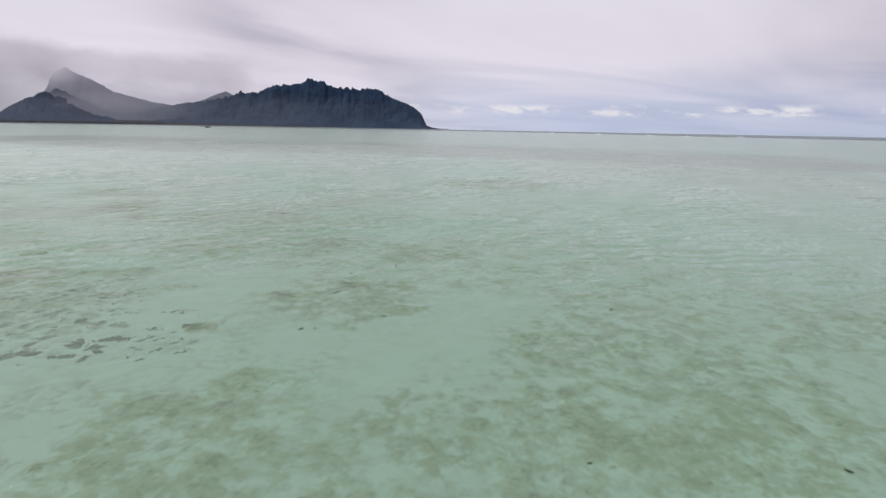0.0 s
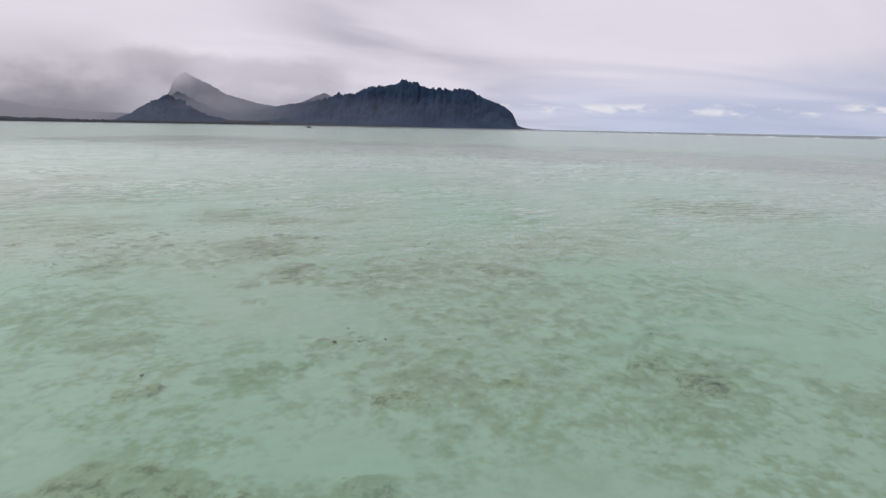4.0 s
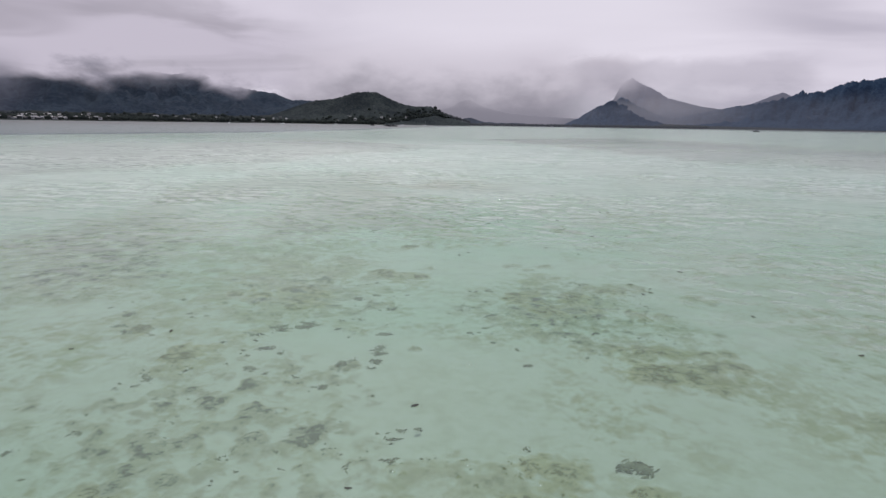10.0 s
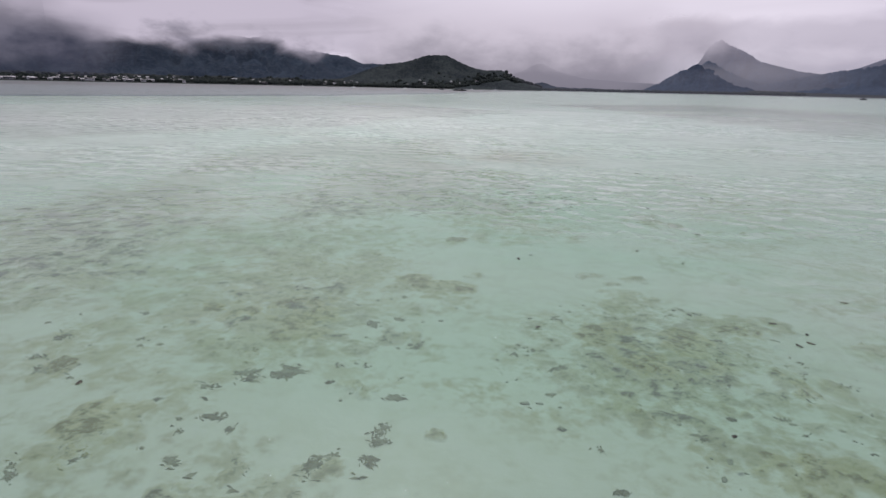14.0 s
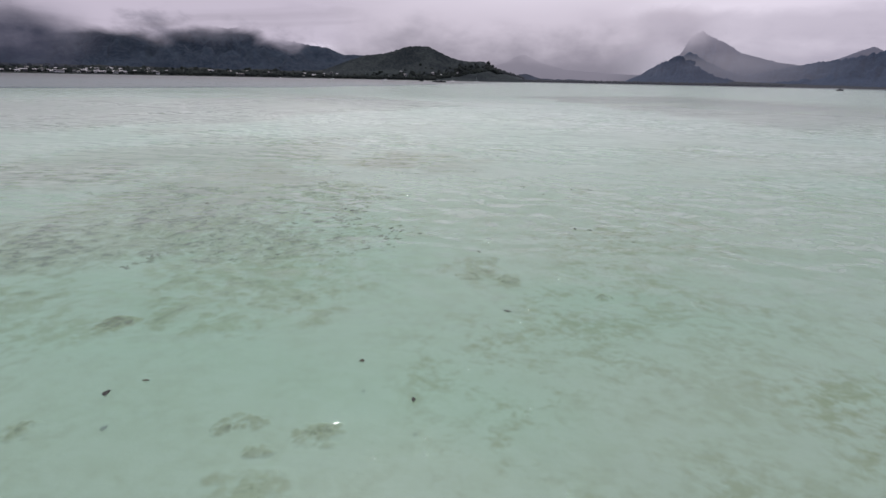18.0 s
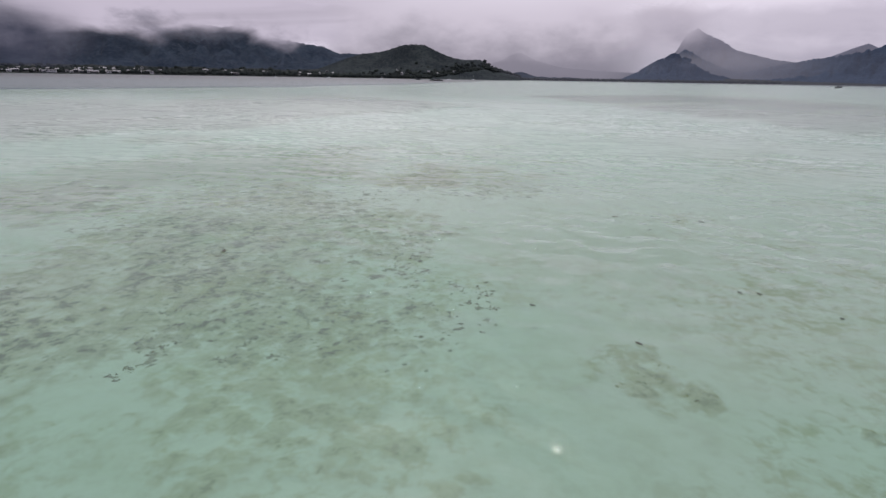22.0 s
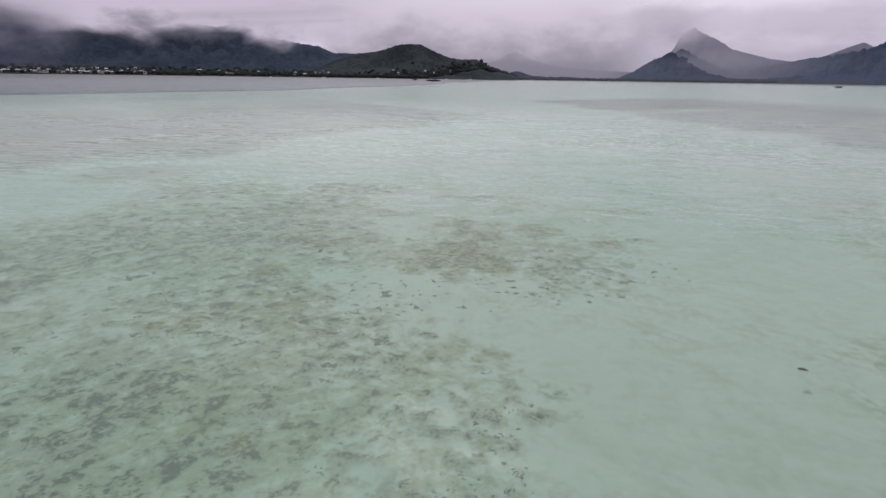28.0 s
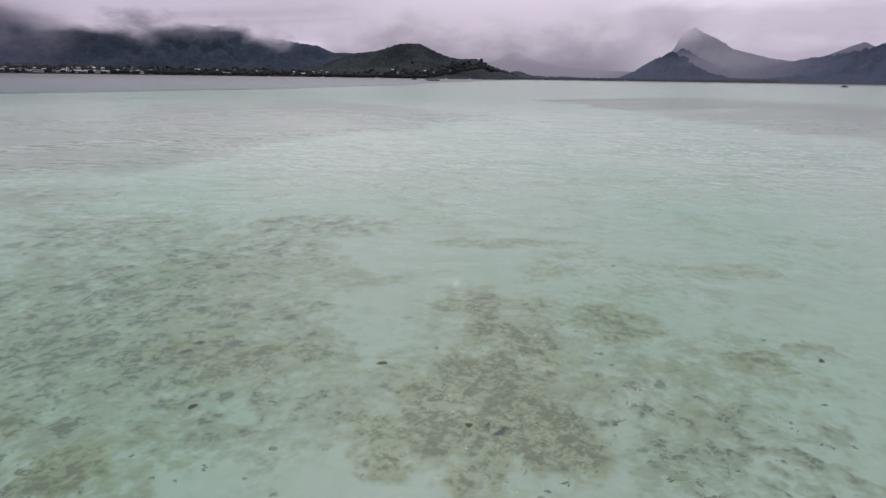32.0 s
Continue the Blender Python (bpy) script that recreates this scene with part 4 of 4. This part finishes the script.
mat(15.8, -8.3, 0.19, 0.21, 27, 0.60)
mat(12.2, -8.3, 0.74, 0.89, 26, 0.54)
mat(0.0, -8.2, 0.21, 0.22, 26, 0.90)
mat(4.0, -8.2, 0.18, 0.18, 26, 0.80)
mat(11.4, -8.0, 0.81, 0.92, 27, 0.40)
mat(-8.4, -7.9, 1.16, 0.71, 26, 0.40)
mat(-4.7, -7.5, 0.29, 0.25, 26, 0.60)
mat(18.4, -7.5, 0.16, 0.25, 27, 0.60)
mat(-6.2, -7.2, 0.77, 0.33, 26, 0.50)
mat(-2.9, -7.2, 0.56, 0.47, 26, 0.50)
mat(-3.0, -6.9, 0.47, 0.23, 26, 0.70)
mat(4.0, -6.2, 0.17, 0.16, 26, 0.90)
mat(-1.8, -5.5, 0.37, 0.24, 26, 0.90)
mat(-7.5, -5.2, 0.75, 0.41, 26, 0.50)
mat(-4.4, -5.2, 0.69, 0.40, 26, 0.50)
mat(-2.6, -4.5, 0.65, 0.48, 26, 0.60)
mat(36.6, -4.0, 4.13, 1.82, -17, 0.50)
mat(-9.5, -4.0, 1.02, 0.34, 26, 0.40)
mat(0.9, -3.2, 0.33, 0.26, 26, 0.60)
mat(-0.3, -2.6, 0.58, 0.31, 26, 0.50)
mat(-4.1, -1.1, 1.04, 0.58, 26, 0.50)
mat(-8.7, -0.9, 0.97, 0.78, 26, 0.60)
mat(-0.2, 1.0, 1.06, 0.76, 26, 0.50)
mat(-0.2, 1.8, 1.26, 0.91, 26, 0.50)
mat(-9.9, 4.1, 0.51, 0.44, 26, 0.90)
mat(-10.2, 4.7, 0.76, 0.49, 26, 0.60)
mat(-12.3, 4.8, 0.47, 0.61, 26, 0.70)
mat(-4.7, 7.2, 0.48, 0.39, 26, 0.80)
mat(-6.8, 7.7, 0.48, 0.41, 26, 0.40)
mat(-11.3, 8.1, 1.43, 0.93, 26, 0.70)
mat(-9.3, 8.6, 0.28, 0.28, 26, 1.00)
mat(-10.1, 8.7, 1.87, 1.06, 26, 0.80)
mat(-2.1, 8.9, 0.56, 0.43, 26, 1.00)
mat(-3.4, 9.1, 1.43, 1.15, 26, 1.00)
mat(0.2, 9.5, 0.33, 0.20, 26, 0.90)
mat(-5.2, 9.7, 0.80, 0.60, 26, 0.90)
mat(-12.8, 9.8, 1.85, 1.21, 26, 0.50)
mat(-1.0, 10.1, 0.12, 0.35, 26, 0.70)
mat(-3.6, 12.0, 0.87, 1.72, 26, 0.90)
mat(-17.4, 13.0, 1.28, 0.56, 26, 0.50)
mat(-5.4, 14.5, 1.41, 1.88, 26, 0.60)
mat(1.9, 15.0, 0.76, 0.51, 26, 0.70)
mat(-1.6, 15.0, 0.67, 0.57, 26, 0.80)
mat(-10.8, 15.2, 1.24, 0.59, 26, 0.50)
mat(-13.5, 15.6, 1.32, 1.03, 26, 0.60)
mat(-2.2, 16.1, 0.98, 0.76, 26, 0.60)
mat(3.3, 16.5, 0.64, 0.39, 26, 0.50)
mat(-7.5, 21.9, 2.56, 0.69, 26, 0.50)
mat(1.5, 22.7, 1.35, 0.73, 26, 0.40)
# lobes of the largest patch, and wide thin films
mat(-5.6, 14.8, 1.97, 1.70, 28, 0.42)
mat(-6.1, 9.4, 1.84, 1.71, 28, 0.55)
mat(-5.1, 8.1, 0.93, 0.95, 27, 0.65)
mat(-3.4, 9.9, 1.61, 2.19, 28, 0.95)
mat(-3.7, 13.3, 0.65, 1.37, 28, 0.80)
mat(-1.9, 15.5, 1.19, 0.84, 28, 0.70)
mat(-3.0, 7.4, 0.58, 0.61, 27, 0.50)
mat(-0.7, 12.5, 3.00, 2.25, 28, 0.25)
mat(-24.1, 13.5, 4.03, 3.53, 29, 0.48, 1.4, True)
mat(-16.8, 14.4, 3.22, 2.69, 29, 0.51, 1.4, True)
mat(-35.0, 16.5, 4.02, 3.59, 30, 0.46, 1.4, True)
mat(-17.0, 20.1, 3.63, 1.89, 29, 0.41, 1.4, True)
mat(-18.1, -3.3, 4.84, 6.36, 34, 0.48, 1.4, True)
mat(-4.6, -6.4, 3.76, 5.43, 32, 0.48, 1.4, True)
mat(-3.1, -13.3, 2.80, 3.38, 31, 0.51, 1.4, True)
mat(-16.7, 7.9, 6.28, 6.48, 36, 0.42, 1.4, True)
mat(-20.3, 4.5, 5.69, 4.30, 31, 0.46, 1.4, True)
mat(-13.7, 8.4, 4.15, 3.73, 31, 0.42, 1.4, True)
mat(-10.9, -21.1, 4.67, 7.33, 22, 0.48, 1.4, True)
mat(2.8, -25.6, 2.84, 4.01, 20, 0.36, 1.4)
mat(-4.3, -26.1, 2.91, 3.43, 32, 0.46, 1.4, True)
mat(120.1, -24.9, 23.15, 42.10, -18, 0.40, 1.4)
mat(57.0, -29.7, 6.10, 5.74, -16, 0.60, 1.4)
# mottled thin films on the seaward side
mat(31.4, -77.9, 3.27, 2.88, -29, 0.17, 1.6)
mat(29.8, -81.4, 2.81, 2.49, -29, 0.17, 1.6)
mat(38.9, -78.6, 3.51, 3.40, -28, 0.17, 1.6)
mat(25.8, -80.2, 1.79, 1.40, -29, 0.25, 1.6)
mat(25.0, -46.3, 2.58, 1.51, -16, 0.35, 1.6)
mat(31.5, -41.3, 3.03, 2.47, -15, 0.29, 1.6)
mat(21.4, -44.3, 2.19, 1.54, -16, 0.28, 1.6)
# olive patch beside the sand hollow
mat(16.2, -35.9, 1.48, 1.75, 10, 0.80)
mat(14.4, -34.7, 1.04, 1.07, 10, 0.50)
mat(18.4, -36.3, 1.15, 1.01, 9, 0.45)
mat(15.7, -34.7, 2.24, 2.08, -9, 0.55)
mat(25.8, -51.4, 2.98, 1.97, -20, 0.29, 1.8)
mat(22.6, -49.0, 2.55, 1.75, -20, 0.27, 1.8)
mat(33.0, -49.1, 3.03, 2.86, -19, 0.28, 1.8)
mat(27.9, -46.8, 2.83, 2.02, -19, 0.22, 1.8)
mat(18.3, -50.8, 1.86, 1.05, -20, 0.25, 1.8)


# dark broken turf over the wide rubble fields
for x, y, r, strength in ((1.0, -9.5, 3.6, 0.23), (4.0, -9.0, 2.6, 0.18), (-3.5, -7.5, 3.6, 0.22), (-6.5, -4.0, 3.6, 0.21), (-1.5, -4.0, 3.2, 0.19), (-3.0, 0.0, 3.4, 0.18), (1.0, -1.0, 2.6, 0.15), (-9.0, 1.0, 3.4, 0.21)):
    mat(x, y, r, r * 0.8, 26, strength, 2.0, True)
for x, y, r, strength in ((12.0, -64.0, 3.0, 0.18), (10.0, -59.0, 3.2, 0.18), (14.5, -61.0, 2.6, 0.15), (4.5, -25.0, 3.2, 0.21), (15.0, -23.0, 3.0, 0.21), (8.5, -33.0, 3.2, 0.12), (-10.0, 8.0, 3.4, 0.23), (0.5, 11.0, 3.0, 0.12)):
    mat(x, y, r, r * 0.8, -22, strength, 2.0, True)
# pale film of algae
for x, y, r, strength in ((23.5, -66.5, 3.4, 0.27), (26.0, -56.0, 3.6, 0.28), (20.0, -54.0, 3.2, 0.26), (17.0, -77.0, 3.2, 0.30), (25.0, -78.0, 3.6, 0.26), (31.0, -75.0, 3.8, 0.22), (22.0, -43.0, 3.4, 0.36), (8.5, -44.0, 3.2, 0.36), (-14.0, 13.0, 3.6, 0.36),
                          (13.0, -37.0, 3.0, 0.36), (0.0, -19.0, 3.4, 0.36), (6.0, -13.0, 3.0, 0.34)):
    mat(x, y, r, r * 0.8, 15, strength, 1.8)


tagged(mesh_object("turf_fronds", *TURF, M_TURF), "short olive fronds standing on the algae patches", "algae", kind="stuff")


def algae_belt(line, way_x, way_y, width, label):
    """A wide brown algal flat beyond the sand, its near edge wandering along a line."""
    verts, rows, cols = [], 22, 150
    for j in range(rows):
        b = j / (rows - 1)
        for k in range(cols):
            s = k / (cols - 1) * (len(line) - 1)
            i = min(int(s), len(line) - 2)
            f = s - i
            x, y = line[i][0] * (1 - f) + line[i + 1][0] * f, line[i][1] * (1 - f) + line[i + 1][1] * f
            out = b * b * width + 9 * fbm(x * 0.05, y * 0.05, 2.0)
            h = min(1.0, b * 5) * min(1.0, (1 - b) * 4) * min(1.0, 4 * min(s, len(line) - 1 - s)) * (0.85 + 0.6 * fbm(x * 0.06 + b * 2, y * 0.06, 7.0))
            verts.append((x + out * way_x, y + out * way_y, BED + 0.005 + 0.07 * max(-0.2, h)))
    faces = grid_faces(rows, cols)
    tagged(mesh_object("algae_patch", verts, faces, M_FIELD), label, "algae", "algae patches on the reef flat")


algae_belt(((-60, 190), (-16, 129), (29, 66), (66, 49), (123, -22), (165, -80)), 0.5, 0.86, 130, "wide brown algal flat beyond the pale sand")
algae_belt(((-62, -75), (-56, -25), (-42, 20), (-40, 62), (-36, 100)), -0.86, 0.5, 95, "grey brown algal flat towards the edge of the reef")


def tufts(regions, label, seed):
    """Ragged little weed tufts, too many to count, in one mesh."""
    rng = random.Random(seed)
    verts, faces = [], []
    for x, y, rx, ry, number in regions:
        for i in range(number):
            a, q = rng.uniform(0, 2 * math.pi), math.sqrt(rng.random())
            px, py = x + math.cos(a) * q * rx, y + math.sin(a) * q * ry
            thick = fbm(px * 0.5, py * 0.5, 4.0, 3) - 0.25 * q
            if thick < rng.uniform(-0.35, 0.1):
                continue
            spread = 0.05 + 0.2 * rng.random() ** 2
            fronds(verts, faces, rng, px, py, BED + 0.012, spread, rng.randrange(3, 8 + int(30 * spread)), 45 + rng.gauss(0, 25), rng.uniform(0.045, 0.1), 0.03 + 0.1 * spread)
    return tagged(mesh_object("weed_tufts", verts, faces, M_TUFT), label, "weed", kind="stuff")


tufts(((0, -8, 8, 6, 900), (-5, -3, 9, 6, 900), (-9, 4, 8, 6, 400), (2.5, -10, 4, 3, 250)), "small dark weed tufts strewn over grey sand", 31)
tufts(((12, -63, 4.5, 6, 420), (16, -67, 3, 3, 90), (9, -34, 5, 5, 160), (14.5, -23, 4, 4, 200), (4, -26, 5, 5, 180)), "small dark weed tufts on pale sand", 32)
tufts(((-2, 10, 5, 5, 130), (2.5, 10.5, 4, 4, 110), (16.5, -34, 4, 3.5, 110), (-12, 7, 4, 4, 120)), "small weed tufts round the olive algae patches", 33)


def clump_mesh(seed):
    """A ragged clump of weed about a unit across, made of fronds that trail one way."""
    rng = random.Random(seed)
    verts, faces = [], []
    for lobe in range(4):
        a = rng.uniform(0, 2 * math.pi)
        fronds(verts, faces, rng, 0.3 * math.cos(a), 0.22 * math.sin(a), 0.05, rng.uniform(0.2, 0.42), 26, rng.gauss(20, 25), rng.uniform(0.12, 0.26), 0.4)
    return verts, faces


CLUMPS = []


def clump(x, y, size):
    rng = random.Random(x * 7.3 + y * 3.1)
    if len(CLUMPS) < 14:
        ob = mesh_object("weed_clump", *clump_mesh(len(CLUMPS) * 11.3), M_WEED)
        CLUMPS.append(ob)
    else:
        ob = rng.choice(CLUMPS).copy()
        scene.collection.objects.link(ob)
    ob.matrix_basis = pose(x, y, BED + 0.004, 0, 0, 25 + rng.gauss(0, 35)) @ Matrix.Diagonal((size * 1.25, size * rng.uniform(0.9, 1.4), 0.09 + 0.08 * size, 1))
    tagged(ob, "ragged dark olive clump of weed on sand" if size > 0.3 else "small dark tuft of weed on sand", "weed", "weed clumps on the reef flat")


for x, y, size in ((-8.4, -1.2, 0.7), (-7.7, -0.9, 0.45), (-6.2, 0.1, 0.5), (-5.4, -3.1, 0.25), (-4.6, -3.7, 0.48), (-4.3, -2.9, 0.24), (-3.7, -2.6, 0.35), (-3.0, -2.6, 0.24), (-4.1, -0.8, 0.59), (-4.1, -1.5, 0.63), (-2.5, -1.4, 0.33), (-3.4, -1.5, 0.26), (-2.9, -0.7, 0.43), (-2.0, -0.8, 0.41), (-7.2, 1.7, 0.47), (-6.8, -0.1, 0.32), (-9.1, -1.6, 0.31), (-10.5, 0.0, 0.56), (-10.0, 0.2, 0.35), (-8.3, 0.2, 0.53), (-7.9, 3.8, 0.4), (-5.6, 1.2, 0.61), (-4.1, 0.9, 0.31), (-2.4, 1.2, 0.56), (-3.3, 1.1, 0.31), (-3.8, 2.2, 0.33), (-4.5, 1.6, 0.52), (-5.9, -3.9, 0.43), (-5.3, -3.8, 0.31), (-5.7, -0.7, 0.3)):
    clump(x, y, size)
for x, y, size in ((-6.6, -0.9, 0.3), (-6.1, -1.0, 0.29), (-0.5, -1.1, 0.24), (9.9, -63.9, 0.47), (10.2, -64.6, 0.34), (10.3, -63.2, 0.38), (9.7, -61.8, 0.63), (10.2, -62.5, 0.62), (12.0, -62.9, 0.63), (12.8, -61.8, 0.7), (13.6, -63.4, 0.7), (14.5, -64.8, 0.39), (14.9, -65.5, 0.37), (13.8, -65.5, 0.36), (14.6, -67.2, 0.52), (15.5, -67.4, 0.7), (14.3, -68.2, 0.3), (15.1, -68.3, 0.31), (13.9, -68.1, 0.3), (12.9, -67.3, 0.7), (13.3, -67.5, 0.31), (14.7, -68.6, 0.3), (17.8, -67.2, 0.58), (18.1, -67.5, 0.36), (15.6, -65.9, 0.37), (13.6, -66.1, 0.34), (13.1, -66.6, 0.33), (11.7, -65.1, 0.35), (11.5, -63.6, 0.38), (14.4, -60.5, 0.48)):
    clump(x, y, size)
for x, y, size in ((14.0, -60.4, 0.48), (11.5, -60.2, 0.46), (10.5, -57.6, 0.51), (11.4, -58.1, 0.51), (11.4, -67.5, 0.61), (11.2, -66.6, 0.31), (-9.8, 9.0, 0.66), (-11.8, 7.9, 0.54), (-12.8, 7.4, 0.65), (-10.9, 8.8, 0.56), (-11.0, 7.9, 0.41), (-9.9, 3.5, 0.47), (-10.1, 4.0, 0.66), (-10.7, 2.9, 0.69), (-11.5, 3.7, 0.5), (-12.9, 5.1, 0.36), (-12.3, 5.0, 0.35), (-9.4, 2.5, 0.64), (-7.5, 2.7, 0.25), (-8.0, 2.7, 0.34), (-7.4, 3.1, 0.26), (-7.6, 3.4, 0.36), (-6.7, 4.0, 0.17), (-5.8, 3.2, 0.25), (-4.4, 4.6, 0.27), (-4.2, 4.3, 0.26), (-8.4, 3.3, 0.36), (-8.8, 3.6, 0.29), (-9.3, 3.2, 0.41), (-12.6, 4.2, 0.53)):
    clump(x, y, size)
for x, y, size in ((-12.5, 6.0, 0.38), (0.0, 10.0, 0.49), (-0.5, 11.4, 0.46), (-1.1, 10.5, 0.31), (-0.4, 9.9, 0.29), (-0.9, 12.2, 0.34), (-0.3, 12.7, 0.34), (-3.8, 13.9, 0.7), (-2.8, 7.1, 0.41), (-2.7, 7.8, 0.36), (-2.2, 8.9, 0.68), (-3.8, 8.5, 0.46), (-0.6, 8.0, 0.2), (-0.3, 7.4, 0.16), (17.2, -31.3, 0.51), (19.4, -33.2, 0.25), (15.4, -35.1, 0.47), (16.0, -35.0, 0.35), (16.6, -33.7, 0.51), (18.1, -32.5, 0.46), (19.3, -32.8, 0.43), (8.7, -30.3, 0.32), (9.9, -29.6, 0.53), (6.4, -31.5, 0.33), (5.9, -31.5, 0.33), (5.9, -31.0, 0.31), (6.6, -28.2, 0.51), (7.3, -27.6, 0.52), (10.4, -28.6, 0.27), (10.5, -29.1, 0.26)):
    clump(x, y, size)
for x, y, size in ((10.2, -28.3, 0.28), (7.2, -29.6, 0.28), (2.7, -30.1, 0.6), (4.3, -24.9, 0.7), (7.7, -30.8, 0.25), (9.8, -27.3, 0.31)):
    clump(x, y, size)

rng_c = random.Random(21)
for x, y, rx, ry, number in ((-4.0, -5.0, 7.0, 4.0, 34), (2.0, -10.0, 3.5, 2.5, 26), (-11.0, 1.0, 5.0, 4.0, 22), (12.5, -63.0, 4.0, 5.0, 30), (3.0, 9.5, 4.0, 3.5, 8), (5.0, -28.0, 4.5, 4.0, 16), (15.0, -23.0, 3.5, 3.0, 14)):
    for i in range(number):
        px, py = rng_c.gauss(x, rx * 0.5), rng_c.gauss(y, ry * 0.5)
        clump(px, py, 0.14 + 0.36 * rng_c.random() ** 2)


def rubble(regions, label, seed):
    rng = random.Random(seed)
    spots = []
    for x, y, rx, ry, number in regions:
        for i in range(number):
            a, q = rng.uniform(0, 2 * math.pi), math.sqrt(rng.random())
            px, py = x + math.cos(a) * q * rx, y + math.sin(a) * q * ry
            if fbm(px * 0.45, py * 0.45, 4.0, 3) < -0.12:
                continue
            size = 0.015 + 0.065 * rng.random() ** 2.5
            spots.append((px, py, BED + size * 0.1, size))
    return blobs("coral_rubble", spots, M_RUBBLE, label, "rubble", (0.15, 0.4), (0.35, 1.5), 0.5)


rubble(((0, -8, 8, 6, 900), (-5, -4, 8, 5, 700), (-8, 5, 8, 6, 400)), "dark coral rubble strewn over sand", 3)
rubble(((11.5, -62, 4, 5, 500), (9, -36, 5, 5, 200)), "scattered dark rubble on pale sand", 4)
rubble(((5, -25, 5, 5, 400), (14.5, -23, 4, 4, 350), (-3, 10, 6, 6, 40), (1, 13, 4, 4, 15)), "algae covered coral rubble between patches", 6)


# ---- leaves and twigs afloat ----
def leaf_mesh(seed):
    rng = random.Random(seed)
    n, length, wide, bend = 9, rng.uniform(0.10, 0.2), rng.uniform(0.025, 0.06), rng.uniform(-0.04, 0.04)
    verts = []
    for k in range(n):
        s = k / (n - 1)
        half = wide * math.sin(math.pi * min(1, s * 0.95 + 0.04)) ** 0.8 * rng.uniform(0.85, 1.1)
        lift = 0.012 + 0.03 * (s - 0.5) ** 2
        y = bend * math.sin(math.pi * s)
        verts += [((s - 0.5) * length, y - half, lift + 0.012), ((s - 0.5) * length, y, lift), ((s - 0.5) * length, y + half, lift + 0.012),
                  ((s - 0.5) * length, y, lift - 0.008)]
    faces = []
    for k in range(n - 1):
        a, b = k * 4, k * 4 + 4
        faces += [(a, b, b + 1, a + 1), (a + 1, b + 1, b + 2, a + 2), (a + 2, b + 2, b + 3, a + 3), (a + 3, b + 3, b, a)]
    return verts, faces


LEAVES = [mesh_object("floating_leaf", *leaf_mesh(s), M_LEAF) for s in range(6)]
fresh = set(range(6))


def leaf(x, y, big=1.0):
    rng = random.Random(x * 13.1 + y)
    k = rng.randrange(6)
    m = pose(x, y, 0.0, 0, 0, rng.uniform(0, 360)) @ Matrix.Diagonal((big, big, 1, 1))
    if k in fresh:
        ob, fresh_now = LEAVES[k], fresh.discard(k)
        ob.matrix_basis = m
    else:
        ob = LEAVES[k].copy()
        scene.collection.objects.link(ob)
        ob.matrix_basis = m
    tagged(ob, "dark wet fallen leaf drifting on the water", "leaf", "leaves afloat on the water")


for x, y in ((20.8, -70.5), (21.2, -70.7), (23.7, -70.7), (31.4, -74.0), (23.7, -80.4), (28.0, -83.1), (23.1, -67.3), (17.2, -51.3), (20.9, -52.4), (27.1, -54.0), (23.3, -67.2), (24.7, -64.9),
             (27.1, -64.6), (17.8, -50.3), (17.9, -51.5), (18.7, -51.6), (26.1, -45.9), (12.0, -51.9), (16.4, -39.1), (30.0, -44.1)):
    leaf(x, y)
for x, y in ((26.5, -46.2), (23.2, -42.0), (20.0, -44.6), (13.6, -42.4), (23.9, -39.3), (24.8, -38.8), (11.2, -37.0), (12.9, -34.4), (12.8, -31.6), (22.5, -24.6), (3.5, -32.5), (20.3, -22.4), (9.1, -18.7),
             (17.0, -21.4), (4.8, -30.6), (17.2, -20.6), (17.25, -21.1), (15.8, -26.0)):
    leaf(x, y)
for x, y in ((14.0, -16.2), (16.5, -20.3), (14.1, -11.7), (18.3, -17.6), (11.5, -23.6), (12.4, -15.5), (9.3, -18.1), (15.9, -3.7), (13.6, -3.0), (7.4, -6.7), (11.5, -7.6), (-1.0, -7.8), (4.0, -5.0), (14.1, -2.8),
             (11.4, 5.0), (2.0, 15.4)):
    leaf(x, y)
for x, y in ((4.4, -5.1), (8.7, -6.7), (12.3, 5.3), (-5.2, 3.6), (-1.9, -7.4), (10.5, 2.8), (8.9, 4.3), (-6.3, 9.6), (3.2, 14.8), (-3.5, 8.4), (-8.8, 6.3), (-2.6, 19.6)):
    leaf(x, y, 1.3)
for k in sorted(fresh):
    leaf(15.0 + k, -60.0 - k)
